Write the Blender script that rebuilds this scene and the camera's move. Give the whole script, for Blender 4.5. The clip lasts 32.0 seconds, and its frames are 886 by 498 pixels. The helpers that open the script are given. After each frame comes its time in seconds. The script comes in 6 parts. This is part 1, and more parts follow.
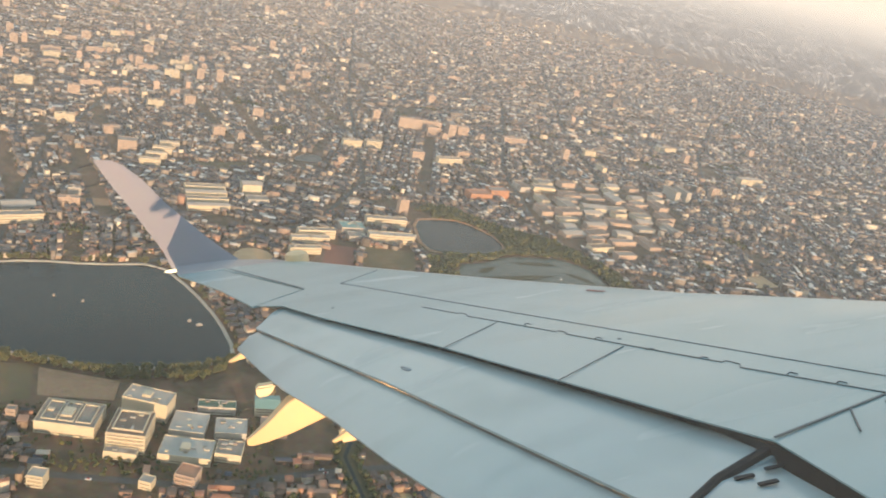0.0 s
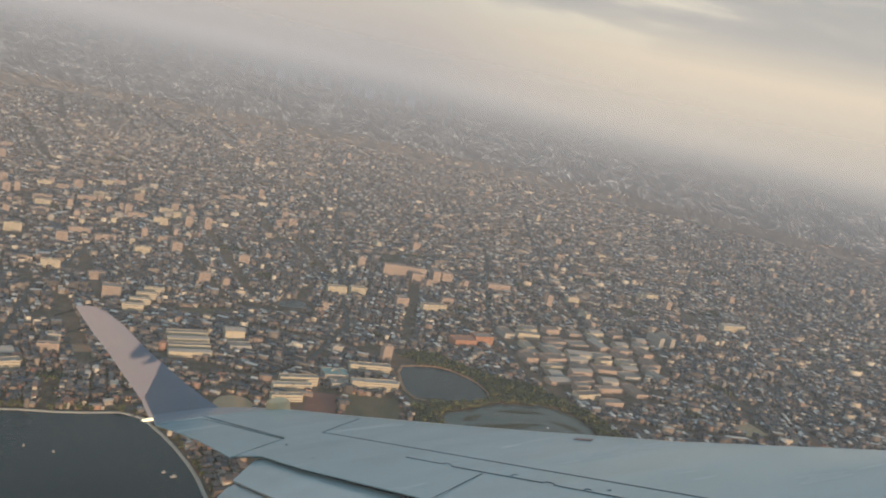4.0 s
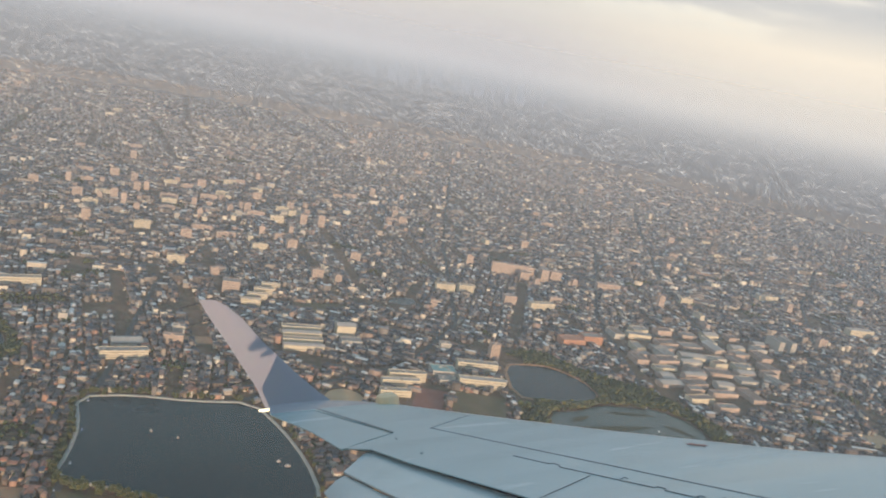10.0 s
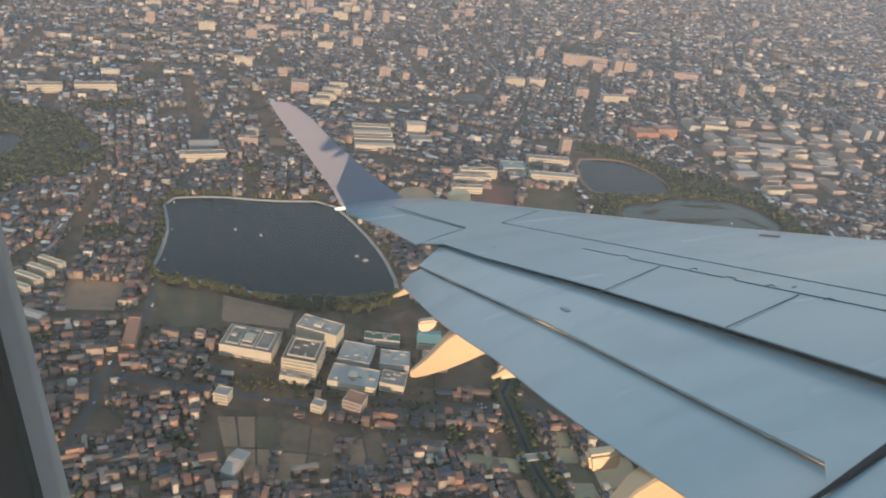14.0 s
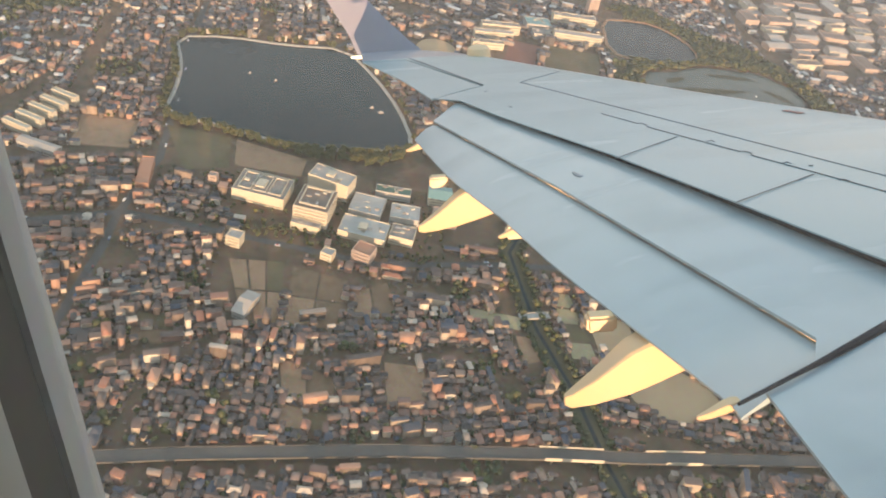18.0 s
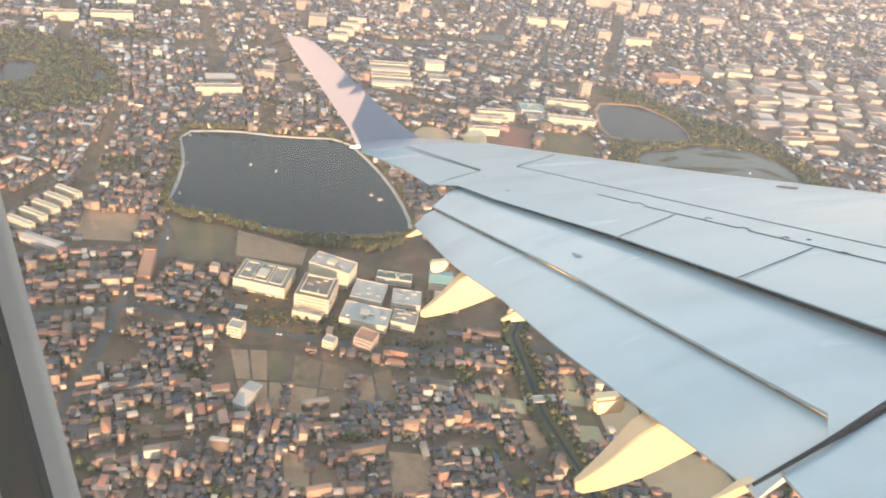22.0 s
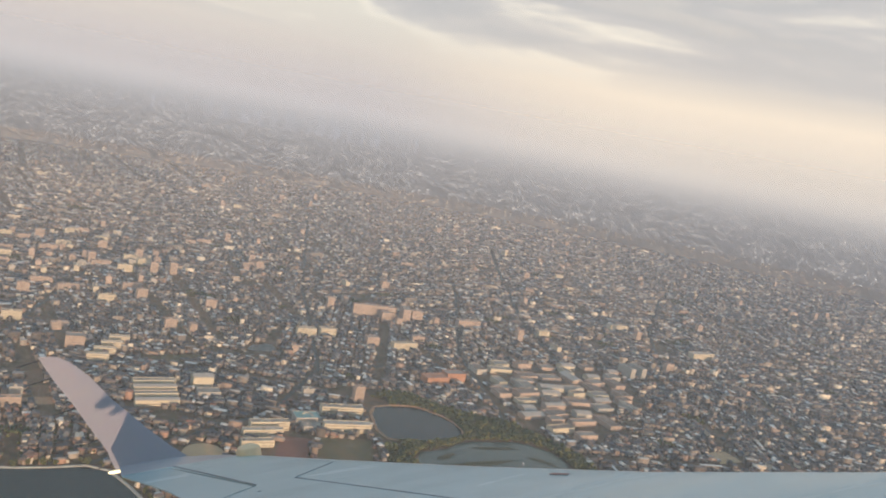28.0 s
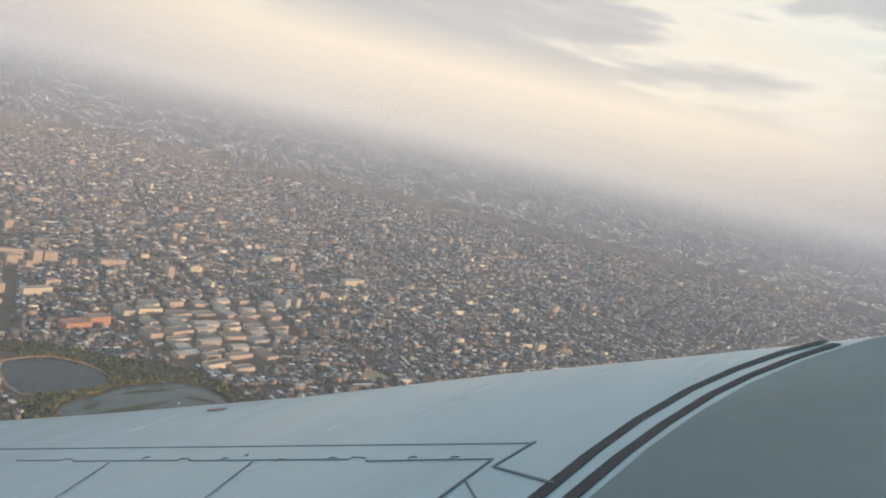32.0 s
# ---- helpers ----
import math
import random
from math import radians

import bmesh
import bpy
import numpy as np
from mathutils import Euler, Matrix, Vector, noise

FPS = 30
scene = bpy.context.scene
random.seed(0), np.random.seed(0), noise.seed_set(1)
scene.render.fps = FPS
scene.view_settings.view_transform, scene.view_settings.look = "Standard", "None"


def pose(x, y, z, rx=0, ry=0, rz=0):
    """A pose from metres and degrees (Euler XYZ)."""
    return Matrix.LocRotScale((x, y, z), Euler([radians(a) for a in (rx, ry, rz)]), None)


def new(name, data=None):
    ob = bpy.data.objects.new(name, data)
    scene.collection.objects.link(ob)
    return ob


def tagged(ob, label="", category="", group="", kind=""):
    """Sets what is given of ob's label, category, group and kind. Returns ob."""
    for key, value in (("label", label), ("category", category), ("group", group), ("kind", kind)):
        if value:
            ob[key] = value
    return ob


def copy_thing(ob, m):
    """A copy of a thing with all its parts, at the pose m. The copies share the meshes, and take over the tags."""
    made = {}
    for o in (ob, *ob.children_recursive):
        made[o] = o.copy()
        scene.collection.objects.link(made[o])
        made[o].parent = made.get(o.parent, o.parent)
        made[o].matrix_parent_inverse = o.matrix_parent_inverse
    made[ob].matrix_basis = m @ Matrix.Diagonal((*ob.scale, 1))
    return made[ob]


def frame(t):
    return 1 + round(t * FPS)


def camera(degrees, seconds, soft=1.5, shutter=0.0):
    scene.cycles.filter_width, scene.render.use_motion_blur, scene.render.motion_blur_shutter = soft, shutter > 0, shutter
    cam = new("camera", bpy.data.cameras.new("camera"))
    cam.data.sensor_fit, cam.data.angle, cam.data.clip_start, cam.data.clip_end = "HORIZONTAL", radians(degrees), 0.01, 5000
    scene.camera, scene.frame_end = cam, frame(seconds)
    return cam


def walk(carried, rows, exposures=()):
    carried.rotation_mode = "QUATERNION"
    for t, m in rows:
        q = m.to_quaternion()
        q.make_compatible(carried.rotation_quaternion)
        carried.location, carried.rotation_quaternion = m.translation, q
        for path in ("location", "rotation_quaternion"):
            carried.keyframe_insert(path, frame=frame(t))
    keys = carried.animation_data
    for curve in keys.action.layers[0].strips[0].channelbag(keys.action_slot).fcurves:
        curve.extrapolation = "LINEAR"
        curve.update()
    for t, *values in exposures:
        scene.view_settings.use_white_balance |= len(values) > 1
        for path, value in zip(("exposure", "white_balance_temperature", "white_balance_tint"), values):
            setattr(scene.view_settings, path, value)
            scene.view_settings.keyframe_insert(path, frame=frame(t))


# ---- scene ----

# ---------------------------------------------------------------- camera
ALT = 434.0
EYE = (0.0, 0.0, ALT)
# seconds, and the camera's turn in degrees
ROWS = [
    (0, 67.609, -11.627, -6.911), (0.5, 69.937, -14.083, -6.444), (1, 73.105, -11.530, -9.056),
    (1.5, 74.964, -10.500, -9.496), (2, 77.247, -8.996, -9.650), (2.5, 78.198, -8.832, -10.025),
    (4.5, 77.860, -13.071, -6.868), (5, 77.339, -12.342, -4.752), (5.5, 78.769, -11.189, -2.657),
    (6, 78.373, -10.312, -1.472), (6.5, 78.653, -8.631, -0.282), (7, 76.220, -10.565, 3.363),
    (7.5, 76.671, -11.337, 3.030), (8, 77.253, -11.526, 1.010), (8.5, 77.396, -11.158, 0.268),
    (9, 77.440, -10.480, -0.026), (9.5, 76.826, -10.587, -0.222), (10, 76.423, -10.630, -0.374),
    (10.5, 75.154, -10.764, 0.175), (11, 72.463, -9.619, 0.547), (11.5, 69.317, -8.125, 2.048),
    (12, 67.201, -7.093, 3.940), (12.5, 66.277, -6.234, 4.141), (13, 64.826, -6.027, 3.415),
    (13.5, 63.036, -7.000, 3.696), (15.5, 55.622, -8.251, 4.295), (16, 52.990, -8.011, 5.300),
    (16.5, 54.238, -8.421, 5.429), (17, 52.921, -9.847, 6.677), (17.5, 52.327, -9.227, 5.899),
    (18, 51.225, -10.102, 6.422), (18.5, 51.064, -10.863, 7.610), (19, 50.650, -10.347, 7.508),
    (19.5, 50.904, -9.378, 6.862), (20, 51.400, -9.613, 6.566), (20.5, 52.081, -8.934, 6.018),
    (21, 53.282, -8.204, 5.679), (21.5, 53.652, -7.890, 6.061), (22, 57.269, -8.716, 5.519),
    (22.5, 60.278, -7.848, 5.127), (23, 60.285, -8.751, 4.963), (23.5, 63.259, -9.587, 4.536),
    (24, 67.558, -10.858, 1.094), (24.5, 70.386, -10.735, -3.635), (25, 72.239, -12.021, -7.168),
    (25.5, 74.615, -13.211, -7.425), (27.5, 78.411, -12.425, -9.773), (28, 81.151, -10.595, -10.506),
    (28.5, 82.818, -9.920, -12.246), (29, 83.042, -8.956, -12.814), (29.5, 82.776, -9.100, -13.443),
    (30, 80.568, -8.078, -16.337), (30.5, 78.872, -8.293, -18.544), (31, 78.565, -9.695, -21.373),
    (31.5, 79.528, -11.303, -26.917), (32, 81.422, -12.792, -34.896),
]

# seconds, and metres by which the camera is held forward along the cabin
SWAY = [(0, 0), (11, -0.004), (12, -0.014), (12.5, -0.011), (13, -0.006), (15.5, 0.004), (16, 0.006), (16.5, 0.002), (17, -0.002), (17.5, 0.005), (18, 0.003), (18.5, -0.006), (19, -0.011),
        (19.5, -0.004), (20, -0.001), (21, -0.001), (22, 0.002), (22.5, 0), (23, -0.002), (24, 0), (32, 0)]
FORWARD = Vector((0.9628, 0.1594, 0.2180))


def held(t):
    return Vector(EYE) + FORWARD * float(np.interp(t, [r[0] for r in SWAY], [r[1] for r in SWAY]))


cam = camera(56.9, 32.0, soft=1.95)
# seconds, stops, kelvin, tint
EXPOSURES = [(0, 0.82, 6850, 5), (1, 0.6, 6700, 5), (2, 0.14, 6450, 4), (5, -0.02, 6150, 3), (6, 0.06, 6100, 2), (7, 0.08, 6050, 2), (9, 0.36, 5900, 2), (11, 0.34, 5850, 4), (13, 0.32, 5850, 6), (16, 0.42, 6150, 7), (17, 0.64, 6450, 8), (18, 1.02, 6750, 10), (19, 1.28, 7100, 13),
             (21, 1.42, 7000, 13), (22, 1.42, 6750, 12), (23, 1.36, 6550, 10), (24, 0.92, 6400, 7), (25, 0.50, 6300, 6), (28, 0.28, 6100, 6), (30, 0.14, 5950, 6), (31, 0.32, 5950, 5), (32, 0.34, 6050, 5)]
walk(cam, [(t, pose(*held(t), rx, ry, rz)) for t, rx, ry, rz in ROWS], EXPOSURES)

# ---------------------------------------------------------------- world and sun
SUN_AZ, SUN_EL = 163.0, 7.0
world = bpy.data.worlds.new("evening_sky")
scene.world = world
world.use_nodes = True
wn, wl = world.node_tree.nodes, world.node_tree.links
wn.clear()


def wnode(kind, **values):
    n = wn.new(kind)
    for key, value in values.items():
        n.inputs[key].default_value = value
    return n


def ramp_node(tree_nodes, stops, interpolation="LINEAR"):
    n = tree_nodes.new("ShaderNodeValToRGB")
    n.color_ramp.interpolation = interpolation
    while len(n.color_ramp.elements) < len(stops):
        n.color_ramp.elements.new(0.5)
    for e, (p, c) in zip(n.color_ramp.elements, stops):
        e.position = p
        e.color = (*c, 1) if not isinstance(c, (int, float)) else (c, c, c, 1)
    return n


sky = wn.new("ShaderNodeTexSky")
sky.sky_type, sky.sun_disc = "NISHITA", False
sky.sun_elevation, sky.sun_rotation = radians(SUN_EL), radians(SUN_AZ)
sky.air_density, sky.dust_density, sky.ozone_density = 1.3, 2.0, 1.5
sky_low = wn.new("ShaderNodeVectorMath")
sky_low.operation = "SCALE"
sky_low.inputs["Scale"].default_value = 0.11
wl.new(sky.outputs[0], sky_low.inputs[0])
coord = wn.new("ShaderNodeTexCoord")
split = wn.new("ShaderNodeSeparateXYZ")
wl.new(coord.outputs["Generated"], split.inputs[0])
# low haze that thins out with height
haze_amount = ramp_node(wn, [(0.0, 0.96), (0.5, 0.96), (0.57, 0.92), (0.68, 0.85), (0.85, 0.8)])
height = wn.new("ShaderNodeMath")
height.operation = "MULTIPLY_ADD"
height.inputs[1].default_value, height.inputs[2].default_value = 0.5, 0.5
wl.new(split.outputs["Z"], height.inputs[0])
wl.new(height.outputs[0], haze_amount.inputs[0])
haze_colour = ramp_node(wn, [(0.0, (0.26, 0.25, 0.25)), (0.485, (0.42, 0.37, 0.36)), (0.498, (0.575, 0.49, 0.46)), (0.525, (0.68, 0.575, 0.52)), (0.56, (0.79, 0.70, 0.60)), (0.60, (0.74, 0.77, 0.73)), (0.68, (0.47, 0.63, 0.71)), (0.82, (0.29, 0.46, 0.60)), (1.0, (0.20, 0.36, 0.53))])
wl.new(height.outputs[0], haze_colour.inputs[0])
with_haze = wn.new("ShaderNodeMix")
with_haze.data_type = "RGBA"
wl.new(haze_amount.outputs[0], with_haze.inputs[0])
wl.new(sky_low.outputs[0], with_haze.inputs[6])
wl.new(haze_colour.outputs[0], with_haze.inputs[7])
# warmer, brighter haze towards the low sun's side of the sky
def sunward(nodes, links, vector_socket):
    """0 away from the sunset's side, 1 towards it, by compass direction alone."""
    flat = nodes.new("ShaderNodeVectorMath")
    flat.operation = "MULTIPLY"
    flat.inputs[1].default_value = (1, 1, 0)
    links.new(vector_socket, flat.inputs[0])
    unit = nodes.new("ShaderNodeVectorMath")
    unit.operation = "NORMALIZE"
    links.new(flat.outputs[0], unit.inputs[0])
    dot = nodes.new("ShaderNodeVectorMath")
    dot.operation = "DOT_PRODUCT"
    dot.inputs[1].default_value = (math.sin(radians(36)), math.cos(radians(36)), 0)
    links.new(unit.outputs[0], dot.inputs[0])
    span = nodes.new("ShaderNodeMapRange")
    span.interpolation_type = "SMOOTHSTEP"
    span.inputs["From Min"].default_value, span.inputs["From Max"].default_value = 0.84, 0.995
    span.inputs["To Max"].default_value = 0.75
    links.new(dot.outputs["Value"], span.inputs["Value"])
    return span.outputs[0]


glow_band = ramp_node(wn, [(0.46, 0.0), (0.5, 1.0), (0.56, 1.0), (0.66, 0.25), (0.78, 0.0)])
wl.new(height.outputs[0], glow_band.inputs[0])
glow_amount = wn.new("ShaderNodeMath")
glow_amount.operation = "MULTIPLY"
wl.new(sunward(wn, wl, coord.outputs["Generated"]), glow_amount.inputs[0])
wl.new(glow_band.outputs[0], glow_amount.inputs[1])
with_glow = wn.new("ShaderNodeMix")
with_glow.data_type = "RGBA"
with_glow.inputs[7].default_value = (0.97, 0.77, 0.58, 1)
wl.new(glow_amount.outputs[0], with_glow.inputs[0])
wl.new(with_haze.outputs[2], with_glow.inputs[6])
# drawn-out evening clouds
stretch = wn.new("ShaderNodeMapping")
stretch.inputs["Scale"].default_value = (1.3, 1.3, 8.0)
stretch.inputs["Rotation"].default_value = (0.10, 0.12, 0.0)
stretch.inputs["Location"].default_value = (0.2, 0.45, 0.3)
wl.new(coord.outputs["Generated"], stretch.inputs[0])
cloud_noise = wnode("ShaderNodeTexNoise", Scale=1.7, Detail=9.0, Roughness=0.55, Distortion=0.3)
wl.new(stretch.outputs[0], cloud_noise.inputs["Vector"])
cloud_shape = ramp_node(wn, [(0.42, 0.0), (0.455, 0.8), (0.56, 0.85), (0.66, 0.6)])
wl.new(cloud_noise.outputs["Fac"], cloud_shape.inputs[0])
cloud_band = ramp_node(wn, [(0.535, 0.0), (0.556, 0.9), (0.60, 1.0), (0.70, 0.6), (0.8, 0.1)])
wl.new(height.outputs[0], cloud_band.inputs[0])
cloud_mask = wn.new("ShaderNodeMath")
cloud_mask.operation = "MULTIPLY"
wl.new(cloud_shape.outputs[0], cloud_mask.inputs[0])
wl.new(cloud_band.outputs[0], cloud_mask.inputs[1])
cloud_tone = ramp_node(wn, [(0.42, (0.95, 0.83, 0.68)), (0.465, (0.84, 0.74, 0.63)), (0.51, (0.56, 0.51, 0.49)), (0.60, (0.43, 0.41, 0.425))])
wl.new(cloud_noise.outputs["Fac"], cloud_tone.inputs[0])
with_clouds = wn.new("ShaderNodeMix")
with_clouds.data_type = "RGBA"
wl.new(cloud_mask.outputs[0], with_clouds.inputs[0])
wl.new(with_glow.outputs[2], with_clouds.inputs[6])
wl.new(cloud_tone.outputs[0], with_clouds.inputs[7])
back = wn.new("ShaderNodeBackground")
back.inputs["Strength"].default_value = 1.0
wl.new(with_clouds.outputs[2], back.inputs["Color"])
wout = wn.new("ShaderNodeOutputWorld")
wl.new(back.outputs[0], wout.inputs[0])

sun = new("sun", bpy.data.lights.new("sun", "SUN"))
sun.data.energy, sun.data.angle, sun.data.color = 3.6, radians(0.6), (1.0, 0.67, 0.42)
to_sun = Vector((math.sin(radians(SUN_AZ)) * math.cos(radians(SUN_EL)), math.cos(radians(SUN_AZ)) * math.cos(radians(SUN_EL)), math.sin(radians(SUN_EL))))
sun.matrix_world = Matrix.Translation((0, 0, 900)) @ to_sun.to_track_quat("Z", "Y").to_matrix().to_4x4()


# ---------------------------------------------------------------- materials
def material(name, colours, scale=1.0, rough=0.6, metal=0.0, vary="noise", bump=0.0, fine=0.15, rough_var=0.1):
    """A surface whose colour runs through a list of colours by noise, by object or by island, with fine grain on top."""
    m = bpy.data.materials.new(name)
    m.use_nodes = True
    n, l = m.node_tree.nodes, m.node_tree.links
    b = n["Principled BSDF"]
    b.inputs["Metallic"].default_value = metal
    tc = n.new("ShaderNodeTexCoord")
    big = n.new("ShaderNodeTexNoise")
    big.inputs["Scale"].default_value, big.inputs["Detail"].default_value = scale, 6.0
    l.new(tc.outputs["Object"], big.inputs["Vector"])
    k = len(colours)
    if vary == "noise":
        r = ramp_node(n, [(0.3 + 0.4 * i / max(1, k - 1), c) for i, c in enumerate(colours)])
        l.new(big.outputs["Fac"], r.inputs[0])
    else:
        r = ramp_node(n, [(i / k, c) for i, c in enumerate(colours)], "CONSTANT")
        if vary == "object":
            src_node = n.new("ShaderNodeObjectInfo")
            l.new(src_node.outputs["Random"], r.inputs[0])
        else:
            src_node = n.new("ShaderNodeNewGeometry")
            l.new(src_node.outputs["Random Per Island"], r.inputs[0])
    small = n.new("ShaderNodeTexNoise")
    small.inputs["Scale"].default_value, small.inputs["Detail"].default_value = scale * 9.0, 5.0
    l.new(tc.outputs["Object"], small.inputs["Vector"])
    grain = n.new("ShaderNodeMix")
    grain.data_type, grain.blend_type = "RGBA", "OVERLAY"
    grain.inputs[0].default_value = fine
    l.new(r.outputs[0], grain.inputs[6])
    l.new(small.outputs["Color"], grain.inputs[7])
    l.new(grain.outputs[2], b.inputs["Base Color"])
    mr = n.new("ShaderNodeMapRange")
    mr.inputs["To Min"].default_value, mr.inputs["To Max"].default_value = max(0.02, rough - rough_var), min(1.0, rough + rough_var)
    l.new(small.outputs["Fac"], mr.inputs["Value"])
    l.new(mr.outputs[0], b.inputs["Roughness"])
    if bump:
        bn = n.new("ShaderNodeBump")
        bn.inputs["Strength"].default_value = bump
        l.new(small.outputs["Fac"], bn.inputs["Height"])
        l.new(bn.outputs[0], b.inputs["Normal"])
    return m


def lacquered(m, coat):
    b = m.node_tree.nodes["Principled BSDF"]
    b.inputs["Coat Weight"].default_value, b.inputs["Coat Roughness"].default_value = coat, 0.12
    return m


def glow(name, colour, strength):
    m = bpy.data.materials.new(name)
    m.use_nodes = True
    b = m.node_tree.nodes["Principled BSDF"]
    b.inputs["Base Color"].default_value = (*colour, 1)
    b.inputs["Emission Color"].default_value = (*colour, 1)
    b.inputs["Emission Strength"].default_value = strength
    return m


WING_PAINT = material("wing_paint", [(0.255, 0.405, 0.44), (0.31, 0.455, 0.495), (0.28, 0.43, 0.465)], 0.9, 0.33, 0.0, fine=0.02, rough_var=0.02)
FLAP_PAINT = material("flap_paint", [(0.34, 0.435, 0.46), (0.43, 0.525, 0.55), (0.385, 0.48, 0.505)], 1.6, 0.38, 0.0, fine=0.03, rough_var=0.03)
EDGE_METAL = material("leading_edge_metal", [(0.62, 0.61, 0.60), (0.70, 0.69, 0.67)], 2.0, 0.34, 0.7, fine=0.1)
CAP_PAINT = material("tip_cap_paint", [(0.37, 0.375, 0.41), (0.41, 0.41, 0.445)], 1.2, 0.36, fine=0.06)
WINGLET_PAINT = material("winglet_paint", [(0.265, 0.25, 0.285), (0.30, 0.28, 0.315)], 1.2, 0.4, fine=0.06)
# pale covers: the low sun's orange is put into their base colour
FAIRING_SUN_TINT = material("fairing_paint", [(0.74, 0.52, 0.29), (0.80, 0.57, 0.33)], 1.4, 0.42, fine=0.08)


def streaked(m, amount):
    """Long faint streaks along the airflow, dirt as well as cloud reflections painted into the colour, and duller
    patches.
    """
    n, l = m.node_tree.nodes, m.node_tree.links
    b = n["Principled BSDF"]
    tc, mp = n.new("ShaderNodeTexCoord"), n.new("ShaderNodeMapping")
    mp.inputs["Scale"].default_value = (0.5, 2.6, 1.0)
    mp.inputs["Rotation"].default_value = (0, 0, radians(-18))
    l.new(tc.outputs["Object"], mp.inputs[0])
    nz = n.new("ShaderNodeTexNoise")
    nz.inputs["Scale"].default_value, nz.inputs["Detail"].default_value, nz.inputs["Roughness"].default_value = 1.1, 3.0, 0.5
    l.new(mp.outputs[0], nz.inputs["Vector"])
    tone = ramp_node(n, [(0.32, (0.62, 0.66, 0.68)), (0.46, (0.95, 0.96, 0.97)), (0.54, (1, 1, 1)), (0.68, (0.80, 0.82, 0.83))])
    l.new(nz.outputs["Fac"], tone.inputs[0])
    mul = n.new("ShaderNodeMix")
    mul.data_type, mul.blend_type = "RGBA", "MULTIPLY"
    mul.inputs[0].default_value = amount
    l.new(b.inputs["Base Color"].links[0].from_socket, mul.inputs[6])
    l.new(tone.outputs[0], mul.inputs[7])
    l.new(mul.outputs[2], b.inputs["Base Color"])
    dull = n.new("ShaderNodeMapRange")
    dull.inputs["From Min"].default_value, dull.inputs["From Max"].default_value = 0.3, 0.7
    dull.inputs["To Min"].default_value, dull.inputs["To Max"].default_value = 0.06, 0.32
    l.new(nz.outputs["Fac"], dull.inputs["Value"])
    l.new(dull.outputs[0], b.inputs["Coat Roughness"])


lacquered(WING_PAINT, 0.4)
lacquered(FLAP_PAINT, 0.5)
lacquered(WINGLET_PAINT, 0.3)
lacquered(CAP_PAINT, 0.6)
streaked(WING_PAINT, 0.32)
streaked(FLAP_PAINT, 0.40)
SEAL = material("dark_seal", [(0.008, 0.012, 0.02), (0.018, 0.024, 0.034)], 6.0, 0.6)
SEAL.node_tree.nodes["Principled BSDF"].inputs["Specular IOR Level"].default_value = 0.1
LINE = material("panel_joint", [(0.09, 0.115, 0.13), (0.135, 0.16, 0.175)], 8.0, 0.6)
STAIN = material("grease_stain", [(0.20, 0.24, 0.27), (0.30, 0.34, 0.37)], 12.0, 0.5)
RED_MARK = material("red_mark", [(0.25, 0.10, 0.09), (0.32, 0.14, 0.12)], 9.0, 0.5)
CABIN_PLASTIC = material("cabin_plastic", [(0.72, 0.69, 0.62), (0.78, 0.75, 0.67)], 14.0, 0.55, bump=0.05)
GASKET = material("window_gasket", [(0.16, 0.15, 0.13), (0.20, 0.185, 0.16)], 20.0, 0.7)
RIM = material("window_rim", [(0.50, 0.50, 0.47), (0.58, 0.57, 0.54)], 20.0, 0.45)
# wing root: the shade beside the fuselage is put into this darker colour
ROOT_SHADE = material("root_fairing_shade", [(0.065, 0.135, 0.15), (0.09, 0.17, 0.185)], 0.9, 0.40, fine=0.06)
ROOT_SHADE.node_tree.nodes["Principled BSDF"].inputs["Specular IOR Level"].default_value = 0.28
FUSELAGE = material("fuselage_paint", [(0.40, 0.42, 0.44), (0.46, 0.47, 0.48)], 0.8, 0.35)


def veiled_pane():
    """Clear acrylic with a thin uneven film, added as a haze-like veil to lift dark tones, that scatters a little of
    the daylight.
    """
    m = bpy.data.materials.new("veiled_pane")
    m.use_nodes = True
    n, l = m.node_tree.nodes, m.node_tree.links
    n.clear()
    tc = n.new("ShaderNodeTexCoord")
    nz = n.new("ShaderNodeTexNoise")
    nz.inputs["Scale"].default_value, nz.inputs["Detail"].default_value = 9.0, 4.0
    l.new(tc.outputs["Object"], nz.inputs["Vector"])
    amount = n.new("ShaderNodeMapRange")
    amount.inputs["From Min"].default_value, amount.inputs["From Max"].default_value = 0.3, 0.7
    amount.inputs["To Min"].default_value, amount.inputs["To Max"].default_value = 0.10, 0.14
    l.new(nz.outputs["Fac"], amount.inputs["Value"])
    clear = n.new("ShaderNodeBsdfTransparent")
    film = n.new("ShaderNodeBsdfTranslucent")
    film.inputs["Color"].default_value = (0.85, 0.80, 0.74, 1)
    mix = n.new("ShaderNodeMixShader")
    l.new(amount.outputs[0], mix.inputs[0])
    l.new(clear.outputs[0], mix.inputs[1])
    l.new(film.outputs[0], mix.inputs[2])
    out = n.new("ShaderNodeOutputMaterial")
    l.new(mix.outputs[0], out.inputs[0])
    return m


PANE = veiled_pane()
LAMP_GLASS = glow("lamp_glass", (1.0, 0.86, 0.55), 1.2)

